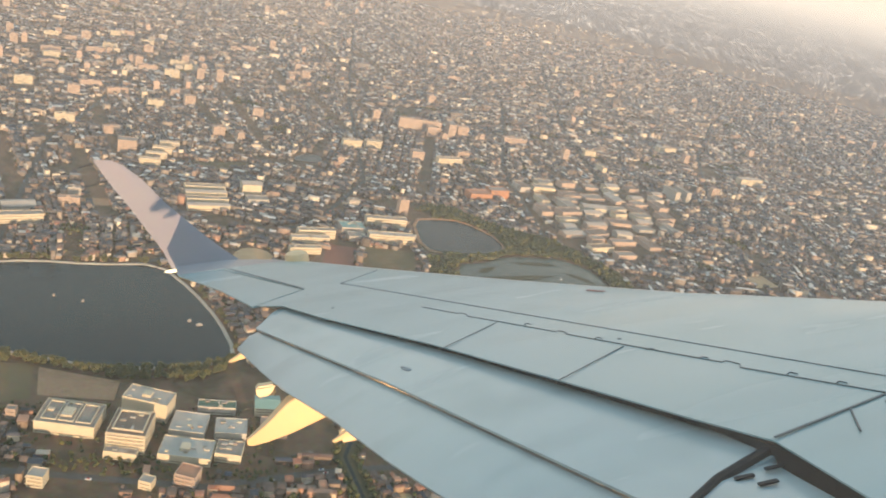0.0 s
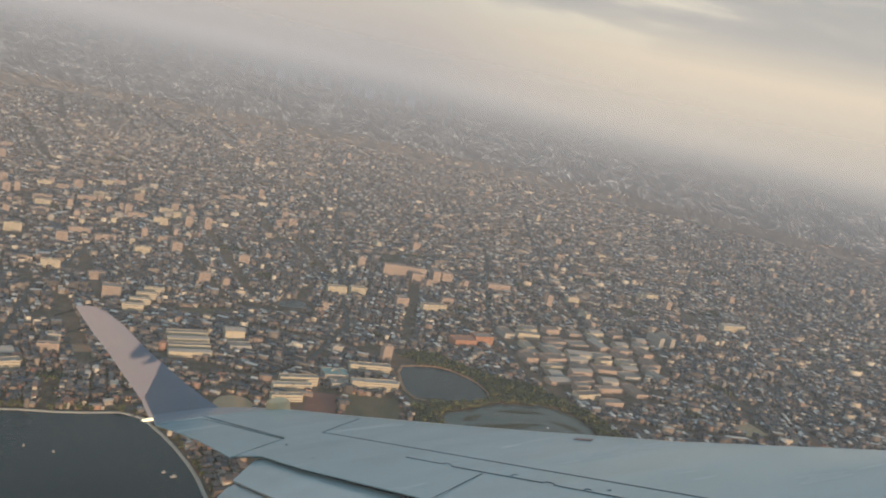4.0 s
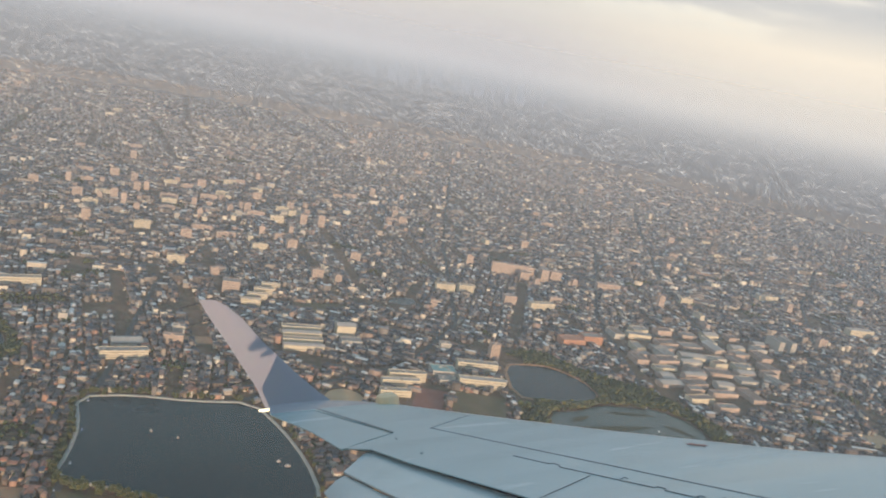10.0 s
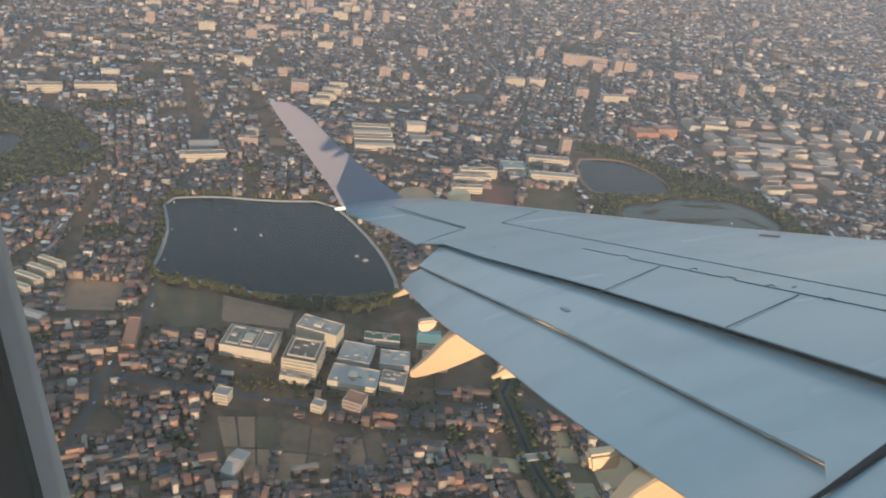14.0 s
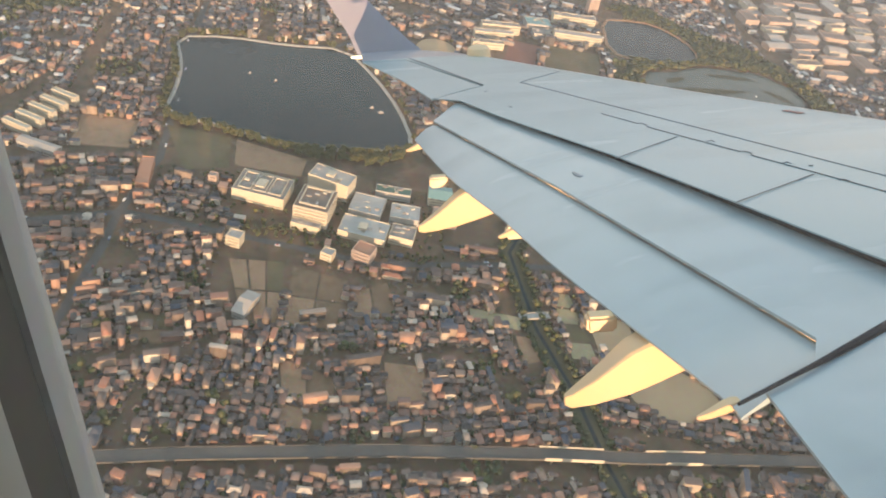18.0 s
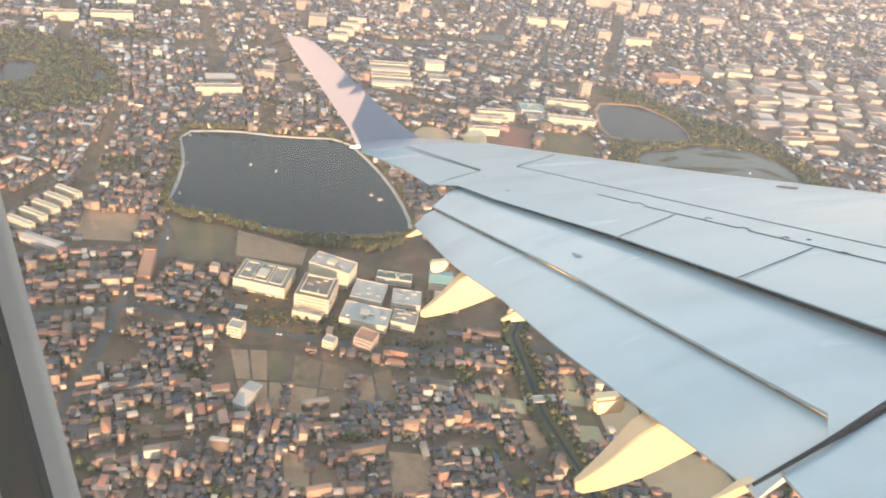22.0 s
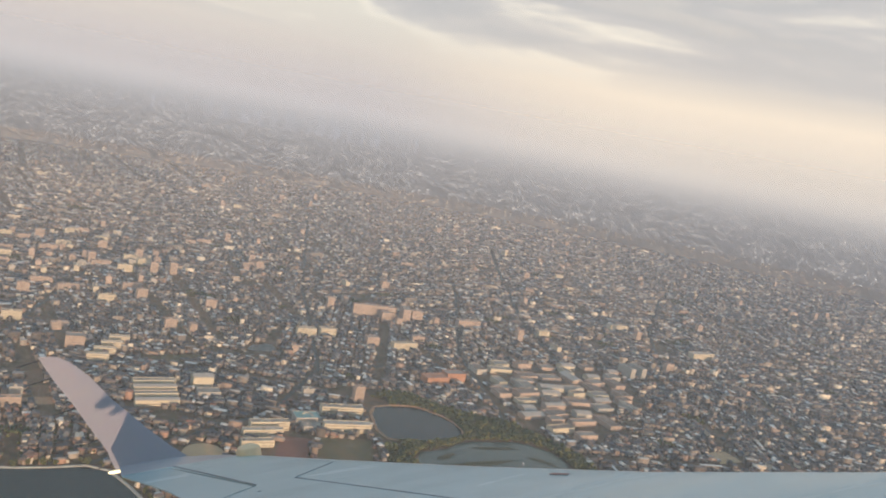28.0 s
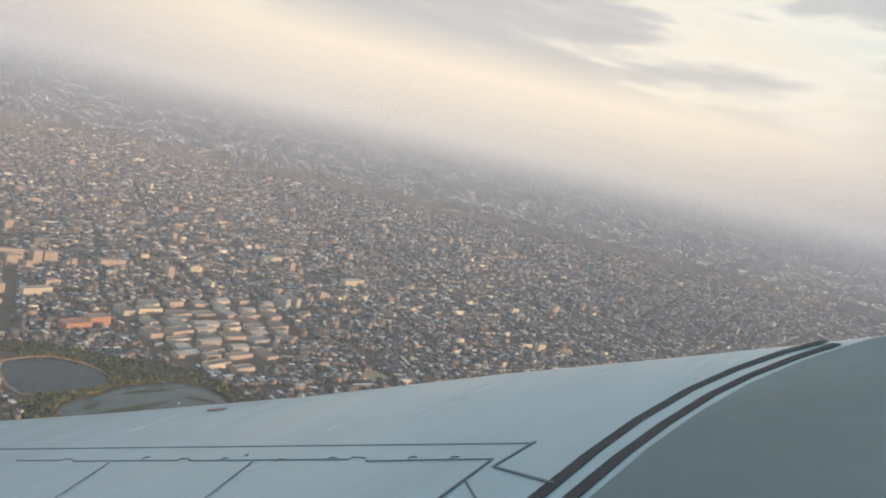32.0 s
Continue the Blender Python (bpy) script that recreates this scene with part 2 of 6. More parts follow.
GROUND = material("town_ground", [(0.125, 0.071, 0.041), (0.175, 0.106, 0.063), (0.092, 0.064, 0.034), (0.19, 0.118, 0.073)], 0.03, 0.9, fine=0.5)
ROAD = material("asphalt", [(0.085, 0.076, 0.066), (0.115, 0.102, 0.088)], 0.05, 0.85, fine=0.2)
WATER = material("pond_water", [(0.012, 0.024, 0.027), (0.016, 0.030, 0.033)], 0.01, 0.26, fine=0.05, rough_var=0.03)
WATER.node_tree.nodes["Principled BSDF"].inputs["Specular IOR Level"].default_value = 0.17
SHALLOW = material("shallow_water", [(0.055, 0.074, 0.066), (0.08, 0.096, 0.078)], 0.012, 0.2, fine=0.1)
SHALLOW.node_tree.nodes["Principled BSDF"].inputs["Specular IOR Level"].default_value = 0.22
BANK = material("concrete_bank", [(0.36, 0.33, 0.28), (0.44, 0.40, 0.33)], 0.06, 0.85, fine=0.3)
SOIL = material("bare_soil", [(0.32, 0.185, 0.102), (0.38, 0.225, 0.13), (0.26, 0.16, 0.088)], 0.06, 0.95, fine=0.4)
TURNED = material("turned_soil", [(0.20, 0.118, 0.066), (0.24, 0.145, 0.082), (0.165, 0.108, 0.058)], 0.08, 0.95, fine=0.4)
SAND = material("sand_field", [(0.47, 0.30, 0.165), (0.54, 0.355, 0.20)], 0.05, 0.95, fine=0.25)
GRASS = material("rough_grass", [(0.12, 0.094, 0.048), (0.155, 0.115, 0.056), (0.185, 0.128, 0.074)], 0.04, 0.95, fine=0.4)
REEDS = material("reeds", [(0.05, 0.05, 0.026), (0.075, 0.07, 0.034)], 0.1, 0.95, fine=0.4)
DRY_GRASS = material("dry_grass", [(0.34, 0.27, 0.15), (0.40, 0.32, 0.18), (0.30, 0.25, 0.13)], 0.05, 0.95, fine=0.35)
BROWN_ROOF = material("brown_sheet_roof", [(0.21, 0.145, 0.105), (0.27, 0.19, 0.14)], 0.06, 0.75, fine=0.25)
GREEN_COURT = material("green_court", [(0.11, 0.16, 0.11), (0.15, 0.20, 0.14)], 0.05, 0.9, fine=0.2)
TRACK = material("running_track", [(0.22, 0.09, 0.06), (0.27, 0.12, 0.08)], 0.05, 0.9, fine=0.2)
LEAF = material("foliage", [(0.038, 0.048, 0.02), (0.065, 0.075, 0.026), (0.115, 0.105, 0.034), (0.05, 0.056, 0.022), (0.085, 0.085, 0.03)], 0.05, 0.9, vary="island", fine=0.3)
BARK = material("bark", [(0.10, 0.075, 0.05), (0.14, 0.10, 0.07)], 1.5, 0.95, bump=0.3)
WALL_TONES = [(0.30, 0.225, 0.165), (0.41, 0.33, 0.25), (0.15, 0.112, 0.086), (0.23, 0.175, 0.14), (0.53, 0.43, 0.32), (0.125, 0.096, 0.078), (0.37, 0.225, 0.165), (0.26, 0.20, 0.155), (0.34, 0.255, 0.185), (0.16, 0.12, 0.096), (0.30, 0.175, 0.13), (0.21, 0.155, 0.116), (0.58, 0.50, 0.40), (0.43, 0.26, 0.18)]
ROOF_TONES = [(0.095, 0.072, 0.062), (0.125, 0.092, 0.077), (0.165, 0.115, 0.088), (0.094, 0.078, 0.070), (0.23, 0.165, 0.125), (0.40, 0.175, 0.105), (0.17, 0.105, 0.082), (0.32, 0.245, 0.19), (0.084, 0.068, 0.060), (0.50, 0.41, 0.32), (0.14, 0.10, 0.082), (0.34, 0.17, 0.115), (0.085, 0.084, 0.094), (0.20, 0.115, 0.085), (0.115, 0.085, 0.072), (0.25, 0.17, 0.13), (0.44, 0.24, 0.155), (0.082, 0.07, 0.064), (0.078, 0.084, 0.105), (0.07, 0.06, 0.055)]
# the town further out: tiles greyed to stand in for haze, some cream walls
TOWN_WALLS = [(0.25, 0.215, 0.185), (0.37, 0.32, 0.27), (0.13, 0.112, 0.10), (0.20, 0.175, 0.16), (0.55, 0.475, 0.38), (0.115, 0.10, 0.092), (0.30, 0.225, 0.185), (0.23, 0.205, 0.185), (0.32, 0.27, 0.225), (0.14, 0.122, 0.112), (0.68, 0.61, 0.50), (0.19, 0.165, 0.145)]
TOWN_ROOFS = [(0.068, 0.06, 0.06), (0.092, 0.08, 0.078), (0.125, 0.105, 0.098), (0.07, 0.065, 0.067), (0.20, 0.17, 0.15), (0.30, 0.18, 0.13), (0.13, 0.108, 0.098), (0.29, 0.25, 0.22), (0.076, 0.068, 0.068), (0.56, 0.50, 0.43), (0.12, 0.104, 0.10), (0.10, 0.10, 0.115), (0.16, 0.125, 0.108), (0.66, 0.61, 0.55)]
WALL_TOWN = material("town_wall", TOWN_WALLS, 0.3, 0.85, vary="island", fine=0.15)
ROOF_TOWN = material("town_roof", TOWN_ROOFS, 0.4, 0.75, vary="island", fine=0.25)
WALL_MANY = material("house_wall", WALL_TONES, 0.3, 0.85, vary="island", fine=0.15)
ROOF_MANY = material("tile_roof", ROOF_TONES, 0.4, 0.75, vary="island", fine=0.25)
WALL_ONE = material("house_wall_single", WALL_TONES, 0.3, 0.85, vary="object", fine=0.15)
ROOF_ONE = material("tile_roof_single", ROOF_TONES, 0.4, 0.75, vary="object", fine=0.25)
WHITE_WALL = material("white_render", [(0.51, 0.44, 0.325), (0.58, 0.505, 0.38)], 0.08, 0.85, fine=0.15)
PINK_WALL = material("pink_render", [(0.38, 0.29, 0.235), (0.44, 0.34, 0.28)], 0.08, 0.85, fine=0.15)
GREY_WALL = material("grey_concrete", [(0.40, 0.365, 0.32), (0.47, 0.435, 0.385)], 0.08, 0.85, fine=0.2)
BRICK_WALL = material("orange_brick", [(0.40, 0.20, 0.12), (0.46, 0.24, 0.15)], 0.1, 0.85, fine=0.2)
FLAT_ROOF = material("flat_roof", [(0.25, 0.205, 0.165), (0.33, 0.275, 0.225), (0.21, 0.175, 0.14)], 0.06, 0.9, fine=0.3)
WHITE_ROOF = material("white_sheet_roof", [(0.38, 0.32, 0.265), (0.46, 0.395, 0.33)], 0.06, 0.6, fine=0.15)
SPAN = material("viaduct_concrete", [(0.10, 0.088, 0.076), (0.14, 0.12, 0.10)], 0.08, 0.9, fine=0.2)
TEAL_ROOF = material("teal_sheet_roof", [(0.18, 0.30, 0.27), (0.24, 0.36, 0.32)], 0.06, 0.6, fine=0.15)
CAR_PAINT = material("car_paint", [(0.6, 0.6, 0.58), (0.08, 0.08, 0.09), (0.35, 0.35, 0.36), (0.7, 0.69, 0.66), (0.3, 0.06, 0.05), (0.1, 0.14, 0.25)], 0.5, 0.35, vary="island", fine=0.05)
DARK_GLASS = material("window_glass", [(0.075, 0.075, 0.075), (0.12, 0.115, 0.11)], 0.5, 0.2)


# ---------------------------------------------------------------- mesh helpers
def mesh_from(name, verts, faces, mats=(), face_mats=None, smooth=False):
    me = bpy.data.meshes.new(name)
    me.from_pydata([tuple(v) for v in verts], [], [tuple(f) for f in faces])
    for m in mats:
        me.materials.append(m)
    if face_mats is not None:
        me.polygons.foreach_set("material_index", face_mats)
    if smooth:
        me.polygons.foreach_set("use_smooth", [True] * len(me.polygons))
    me.update()
    return me


def part(name, bm, mat, parent, label=""):
    """Links a bmesh or mesh as one mesh object under a thing or a part."""
    if isinstance(bm, bmesh.types.BMesh):
        me = bpy.data.meshes.new(name)
        bm.to_mesh(me)
        bm.free()
    else:
        me = bm
    if mat is not None and not me.materials:
        me.materials.append(mat)
    ob = new(name, me)
    ob.parent = parent
    if label:
        ob["label"] = label
    return ob


def loft(name, rings, mat=None, closed=True, caps=True, smooth=True):
    """A skin over a row of rings with the same number of points each."""
    k = len(rings[0])
    verts = [p for ring in rings for p in ring]
    faces = []
    for i in range(len(rings) - 1):
        for j in range(k if closed else k - 1):
            a, b = i * k + j, i * k + (j + 1) % k
            faces.append((a, b, b + k, a + k))
    if caps and closed:
        faces.append(tuple(range(k)))
        faces.append(tuple(reversed(range((len(rings) - 1) * k, len(rings) * k))))
    me = mesh_from(name, verts, faces, [mat] if mat else [])
    bm = bmesh.new()
    bm.from_mesh(me)
    bmesh.ops.recalc_face_normals(bm, faces=bm.faces)
    bm.to_mesh(me)
    bm.free()
    if smooth:
        for p in me.polygons:
            p.use_smooth = len(p.vertices) == 4
        me.set_sharp_from_angle(angle=radians(28))
    return me


def box_mesh(name, x0, x1, y0, y1, z0, z1, mat=None, bevel=0.0):
    bm = bmesh.new()
    v = [bm.verts.new((x, y, z)) for z in (z0, z1) for x, y in ((x0, y0), (x1, y0), (x1, y1), (x0, y1))]
    for f in ((3, 2, 1, 0), (4, 5, 6, 7), (0, 1, 5, 4), (1, 2, 6, 5), (2, 3, 7, 6), (3, 0, 4, 7)):
        bm.faces.new([v[i] for i in f])
    if bevel:
        bmesh.ops.bevel(bm, geom=bm.edges[:], offset=bevel, segments=2, affect="EDGES")
    me = bpy.data.meshes.new(name)
    bm.to_mesh(me)
    bm.free()
    if mat:
        me.materials.append(mat)
    return me


def table(pairs):
    """A function that runs straight from point to point of a short table."""
    pairs = sorted(pairs)
    xs, ys = [p[0] for p in pairs], [p[1] for p in pairs]
    return lambda v: float(np.interp(v, xs, ys))


# ---------------------------------------------------------------- the aircraft: x forward, y outboard, z up, seen from the cabin window
CRAFT = Matrix(((0.9628, -0.0855, -0.2562, EYE[0]), (0.1594, 0.9456, 0.2836, EYE[1]), (0.2180, -0.3139, 0.9241, EYE[2]), (0, 0, 0, 1)))
Z0 = -1.158
lead_x = table([(9.78, -0.03), (9.45, 0.31), (9.28, 0.44), (8.94, 0.66), (8.5, 0.88), (8.15, 1.05), (7.71, 1.265), (7.0, 1.63), (6.13, 2.08), (5.31, 2.55), (4.76, 2.87), (3.68, 3.68), (2.75, 4.25), (2.24, 4.60), (1.84, 4.88), (0.0, 6.2)])
rear_x = table([(9.7, -0.68), (8.93, -0.62), (8.90, -0.16), (6.92, 0.52), (6.46, 0.10), (6.31, 0.29), (5.66, 0.51), (4.42, 1.02), (3.41, 1.37), (2.73, 1.60), (2.38, 1.73), (1.89, 1.69), (0.0, 1.60)])
flap_mid_x = table([(6.13, 0.07), (4.25, 0.68), (3.18, 0.98), (2.33, 1.22)])
flap_end_x = table([(6.24, -0.09), (5.27, 0.09), (4.88, 0.18), (4.2, 0.38), (3.45, 0.55), (3.03, 0.67), (2.56, 0.81), (2.2, 0.91)])

wing = new("airplane_wing")
wing.matrix_world = CRAFT
tagged(wing, "pale grey airliner wing with lowered flaps and upturned tip", "airplane wing")


def thickness(y):
    return 0.10 + 0.035 * (9.7 - y)


def wing_rings():
    upper, nose = [], []
    ys = sorted(set([0.0, 0.6, 1.2, 1.84, 1.89, 2.1, 2.38, 2.73, 3.0, 3.41, 3.68, 4.0, 4.42, 4.76, 5.0, 5.31, 5.66, 6.0, 6.31, 6.46, 6.7, 6.92, 7.3, 7.71, 8.15, 8.55, 8.90, 8.93, 9.28, 9.5, 9.7]))
    for y in ys:
        xl, xr, t = lead_x(y) + 0.05, rear_x(y), thickness(y)
        upper.append([(xr, y, Z0 - 0.002), (xr + (xl - xr) * 0.35, y, Z0 + 0.004), (xl - (xl - xr) * 0.30, y, Z0 + 0.004), (xl - 0.22, y, Z0), (xl - 0.14, y, Z0 - 0.006),
                      (xl - 0.14, y, Z0 - t), (xl - (xl - xr) * 0.4, y, Z0 - t * 1.1), (xr + 0.25 * (xl - xr), y, Z0 - 0.6 * t), (xr + 0.06, y, Z0 - 0.022), (xr, y, Z0 - 0.009)])
        nose.append([(xl - 0.14, y, Z0 - 0.006), (xl - 0.07, y, Z0 - 0.018), (xl - 0.015, y, Z0 - 0.045), (xl + 0.02, y, Z0 - 0.09), (xl, y, Z0 - 0.14), (xl - 0.08, y, Z0 - t * 0.95), (xl - 0.14, y, Z0 - t)])
    return upper, nose


upper, nose = wing_rings()
CAP = 27
part("wing_skin", loft("wing_skin", upper[:CAP + 1], WING_PAINT), None, wing)
part("tip_cap", loft("tip_cap", upper[CAP:], CAP_PAINT), None, wing, "lilac-grey wing tip cap")
part("leading_edge", loft("leading_edge", nose, EDGE_METAL), None, wing, "bare metal leading edge strip")


def ribbon(name, pts, width, mat, z=0.007, thick=0.004):
    """A flat strip along a line on the wing's skin."""
    rings = []
    for i, p in enumerate(pts):
        a, b = Vector(pts[max(0, i - 1)][:2]), Vector(pts[min(len(pts) - 1, i + 1)][:2])
        d = (b - a).normalized()
        s = Vector((-d.y, d.x)) * width / 2
        h = Z0 + z + (p[2] if len(p) > 2 else 0)
        rings.append([(p[0] + s.x, p[1] + s.y, h), (p[0] - s.x, p[1] - s.y, h), (p[0] - s.x, p[1] - s.y, h - thick), (p[0] + s.x, p[1] + s.y, h - thick)])
    return part(name, loft(name, rings, mat, smooth=False), None, wing)


# aileron with its gap
ail_rings = []
for k in range(6):
    f = k / 5
    hx, hy = -0.165 + f * 0.665, 8.88 - f * 1.96
    tx, ty = float(np.interp(f, [0, 0.55, 1], [-0.61, -0.20, 0.07])), float(np.interp(f, [0, 0.55, 1], [8.90, 7.63, 6.47]))
    ail_rings.append([(hx - 0.005, hy, Z0 - 0.002), ((hx + tx) / 2, (hy + ty) / 2, Z0), (tx, ty, Z0 - 0.008), (tx, ty, Z0 - 0.018), (hx - 0.005, hy, Z0 - 0.09)])
part("aileron", loft("aileron", ail_rings, WING_PAINT), None, wing)
part("aileron_gap", box_mesh("aileron_gap", -0.008, 0.008, -1.0, 1.0, -0.05, -0.012, SEAL), None, wing).matrix_local = Matrix.Translation((0.19, 7.9, Z0)) @ Matrix.Rotation(math.atan2(0.68, 2.0), 4, "Z")

# joints of the access panels and spoilers
ribbon("panel_joint", [(1.23, 7.37), (0.832, 6.935), (1.288, 5.80), (2.605, 2.527)], 0.007, LINE)
ribbon("panel_joint", [(2.63, 2.53), (2.31, 2.49), (2.27, 2.12)], 0.016, LINE)
ribbon("hinge_joint", [(1.20, 5.46), (1.35, 5.09), (1.375, 5.10), (1.395, 5.03), (1.38, 4.98), (1.69, 4.25), (1.715, 4.26), (1.735, 4.20), (1.715, 4.17), (2.10, 3.25), (2.13, 3.26), (2.15, 3.18), (2.12, 3.14), (2.38, 2.56)], 0.005, LINE)
for a, b, w in (((1.48, 4.68), (1.01, 4.27), 0.0022), ((1.86, 3.755), (1.355, 3.41), 0.0034), ((2.38, 2.56), (1.74, 2.39), 0.011), ((-0.13, 8.96), (0.517, 6.925), 0.010), ((2.15, 2.50), (2.02, 2.30), 0.007)):
    ribbon("spoiler_joint", [a, b], w, LINE)
for x, y in ((2.05, 3.36), (2.22, 2.95), (1.80, 3.98), (1.60, 4.52), (2.30, 2.75), (1.92, 3.63)):
    ribbon("hinge_mark", [(x, y), (x + 0.03, y + 0.015), (x + 0.04, y - 0.02)], 0.004, LINE)
# double seal between wing and root fairing
ribbon("root_seal", [(1.95, 2.05), (2.13, 2.09), (2.6, 2.19), (3.05, 2.26), (3.55, 2.29), (3.96, 2.26), (4.35, 2.18), (4.63, 2.06)], 0.060, SEAL)
ribbon("root_seal", [(1.95, 1.90), (2.19, 1.97), (2.6, 2.05), (3.04, 2.11), (3.5, 2.14), (3.87, 2.12), (4.25, 2.06), (4.57, 1.97)], 0.060, SEAL)
ribbon("vent_mark", [(2.33, 5.20), (2.365, 5.14), (2.40, 5.08)], 0.035, RED_MARK)
for x, y in ((0.62, 5.9), (0.5, 6.6), (1.9, 3.9)):
    ribbon("rivet_mark", [(x, y), (x + 0.02, y)], 0.01, LINE)


# flaps: main element and aft element, both lowered
def flap_rings(kind):
    rings = []
    for k in range(14):
        f = min(1.0, k / 12)
        yf, ym, ye = 6.45 - f * 4.03, 6.13 - f * 3.80, 6.20 - f * 4.00
        xf, xm, xe = rear_x(min(yf, 6.31)) + 0.02, flap_mid_x(ym), flap_end_x(ye)
        low, slot, tail = 0.03 * f, 0.0, 0.26
        if k == 13:
            yf, ym, ye, xf, xm, xe, slot, tail = 2.39, 2.15, 2.07, 1.735, 1.13, 0.885, 0.027, 0.22
        zs = [-0.26 if k < 13 else -0.15, -0.13 if k < 13 else -0.12, -0.031 - low * 0.85, -0.037 - low * 0.75, -0.056 - low * 0.6, -0.086 - low * 0.2]
        if kind == "main":
            rings.append([(xf + 0.20, yf, Z0 + zs[0]), (xf + 0.17, yf, Z0 + zs[1]), (xf + 0.04, yf, Z0 + zs[2]), (xf * 0.75 + xm * 0.25, yf * 0.75 + ym * 0.25, Z0 + zs[3]), (xf * 0.5 + xm * 0.5, yf * 0.5 + ym * 0.5, Z0 + zs[4]), (xf * 0.25 + xm * 0.75, yf * 0.25 + ym * 0.75, Z0 + zs[5]), (xm, ym, Z0 - 0.11), (xm, ym, Z0 - 0.122), (xf * 0.5 + xm * 0.5, yf * 0.5 + ym * 0.5, Z0 - (0.22 if k < 13 else 0.135))])
        else:
            rings.append([(xm + 0.07, ym, Z0 - (0.21 if k < 13 else 0.145)), (xm + 0.06, ym, Z0 - 0.165 + slot), (xm + 0.01, ym, Z0 - 0.140 + slot), (xm * 0.6 + xe * 0.4, ym * 0.6 + ye * 0.4, Z0 - 0.172 + slot), (xe, ye, Z0 - tail), (xe, ye, Z0 - tail - 0.008), (xm * 0.5 + xe * 0.5, ym * 0.5 + ye * 0.5, Z0 - (0.245 if k < 13 else 0.185))])
    return rings


flap = new("flap", loft("flap", flap_rings("main"), FLAP_PAINT))
flap.parent = wing
aft = new("aft_flap", loft("aft_flap", flap_rings("aft"), FLAP_PAINT))
aft.parent = wing
part("grease_stain", loft("grease_stain", [[(0.83 + r * math.cos(a) * 0.035, 4.33 + r * math.sin(a) * 0.09, Z0 - 0.0745 + h) for a in [i * math.tau / 14 for i in range(14)]] for r, h in ((1, -0.006), (0.9, 0.0), (0.2, 0.0))], STAIN), None, flap, "dark grease stain")
# near-black strip put in for the shade under the wing's trailing edge
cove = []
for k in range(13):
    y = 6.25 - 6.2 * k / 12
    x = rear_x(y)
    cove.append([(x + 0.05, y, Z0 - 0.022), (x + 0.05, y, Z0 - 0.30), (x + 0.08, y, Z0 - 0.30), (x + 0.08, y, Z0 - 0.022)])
part("flap_cove", loft("flap_cove", cove, SEAL, smooth=False), None, wing, "near-black strip for the cove shade above the lowered flap")
# inboard flap and its seal
inner = []
for k in range(5):
    f = k / 4
    yf, ye = 2.385 - f * 2.385, 2.045 - f * 2.045
    inner.append([(1.75, yf, Z0 - 0.20), (1.70, yf, Z0 - 0.07), (1.45, yf * 0.7 + ye * 0.3, Z0 - 0.055), (0.94, ye, Z0 - 0.12), (0.94, ye, Z0 - 0.13), (1.4, yf * 0.6 + ye * 0.4, Z0 - 0.2)])
part("inboard_flap", loft("inboard_flap", inner, FLAP_PAINT), None, wing)


def rod(name, pts, radius, mat, parent, sides=8, label=""):
    rings = []
    for i, p in enumerate(pts):
        a, b = Vector(pts[max(0, i - 1)]), Vector(pts[min(len(pts) - 1, i + 1)])
        q = (b - a).to_track_quat("Z", "Y")
        r = radius[i] if isinstance(radius, (list, tuple)) else radius
        rings.append([Vector(p) + q @ Vector((r * math.cos(j * math.tau / sides), r * math.sin(j * math.tau / sides), 0)) for j in range(sides)])
    return part(name, loft(name, rings, mat), None, parent, label)


rod("flap_seal", [(0.84, 1.99, Z0 - 0.12), (1.10, 2.11, Z0 - 0.085), (1.45, 2.30, Z0 - 0.06), (1.72, 2.41, Z0 - 0.05)], [0.006, 0.008, 0.021, 0.022], SEAL, wing, label="dark rubber flap seal")
for x, y in ((1.53, 2.27), (1.57, 2.20), (1.66, 2.29)):
    part("index_mark", box_mesh("index_mark", x - 0.035, x + 0.035, y - 0.009, y + 0.009, Z0 - 0.056, Z0 - 0.048, SEAL), None, wing)


# canoe-shaped covers of the flap tracks, under the trailing edge
def canoe(tip, run, width, rise, drop, label):
    """A cover with a flat top and sides: it deepens forward from a blunt pointed tail; rise and drop are its top and keel above the tail."""
    x, y, z = tip
    rings = []
    for f, w, top, low in ((0.0, 0.18, 0.10, -0.06), (0.02, 0.36, 0.17, -0.10), (0.08, 0.62, 0.42, -0.02), (0.17, 0.92, 0.86, 0.18), (0.22, 1.0, 1.0, 0.32), (0.32, 1.0, 1.02, 0.62), (0.5, 1.0, 1.02, 0.9), (0.8, 0.9, 1.02, 0.9), (1.0, 0.5, 1.02, 0.92)):
        w2, t, k = width / 2 * w, top * rise, low * drop
        cx, b = x + run * f, 0.12 * w2
        rings.append([(cx, y - w2 + b, z + t), (cx, y + w2 * 0.7 - b, z + t), (cx, y + w2 * 0.7, z + t - b), (cx, y + w2, z + k + b), (cx, y + w2 - b, z + k), (cx, y - w2 * 0.75 + b, z + k), (cx, y - w2 * 0.75, z + k + b), (cx, y - w2, z + t - b)])
    return part("flap_fairing", loft("flap_fairing", rings, FAIRING_SUN_TINT), None, wing, label)


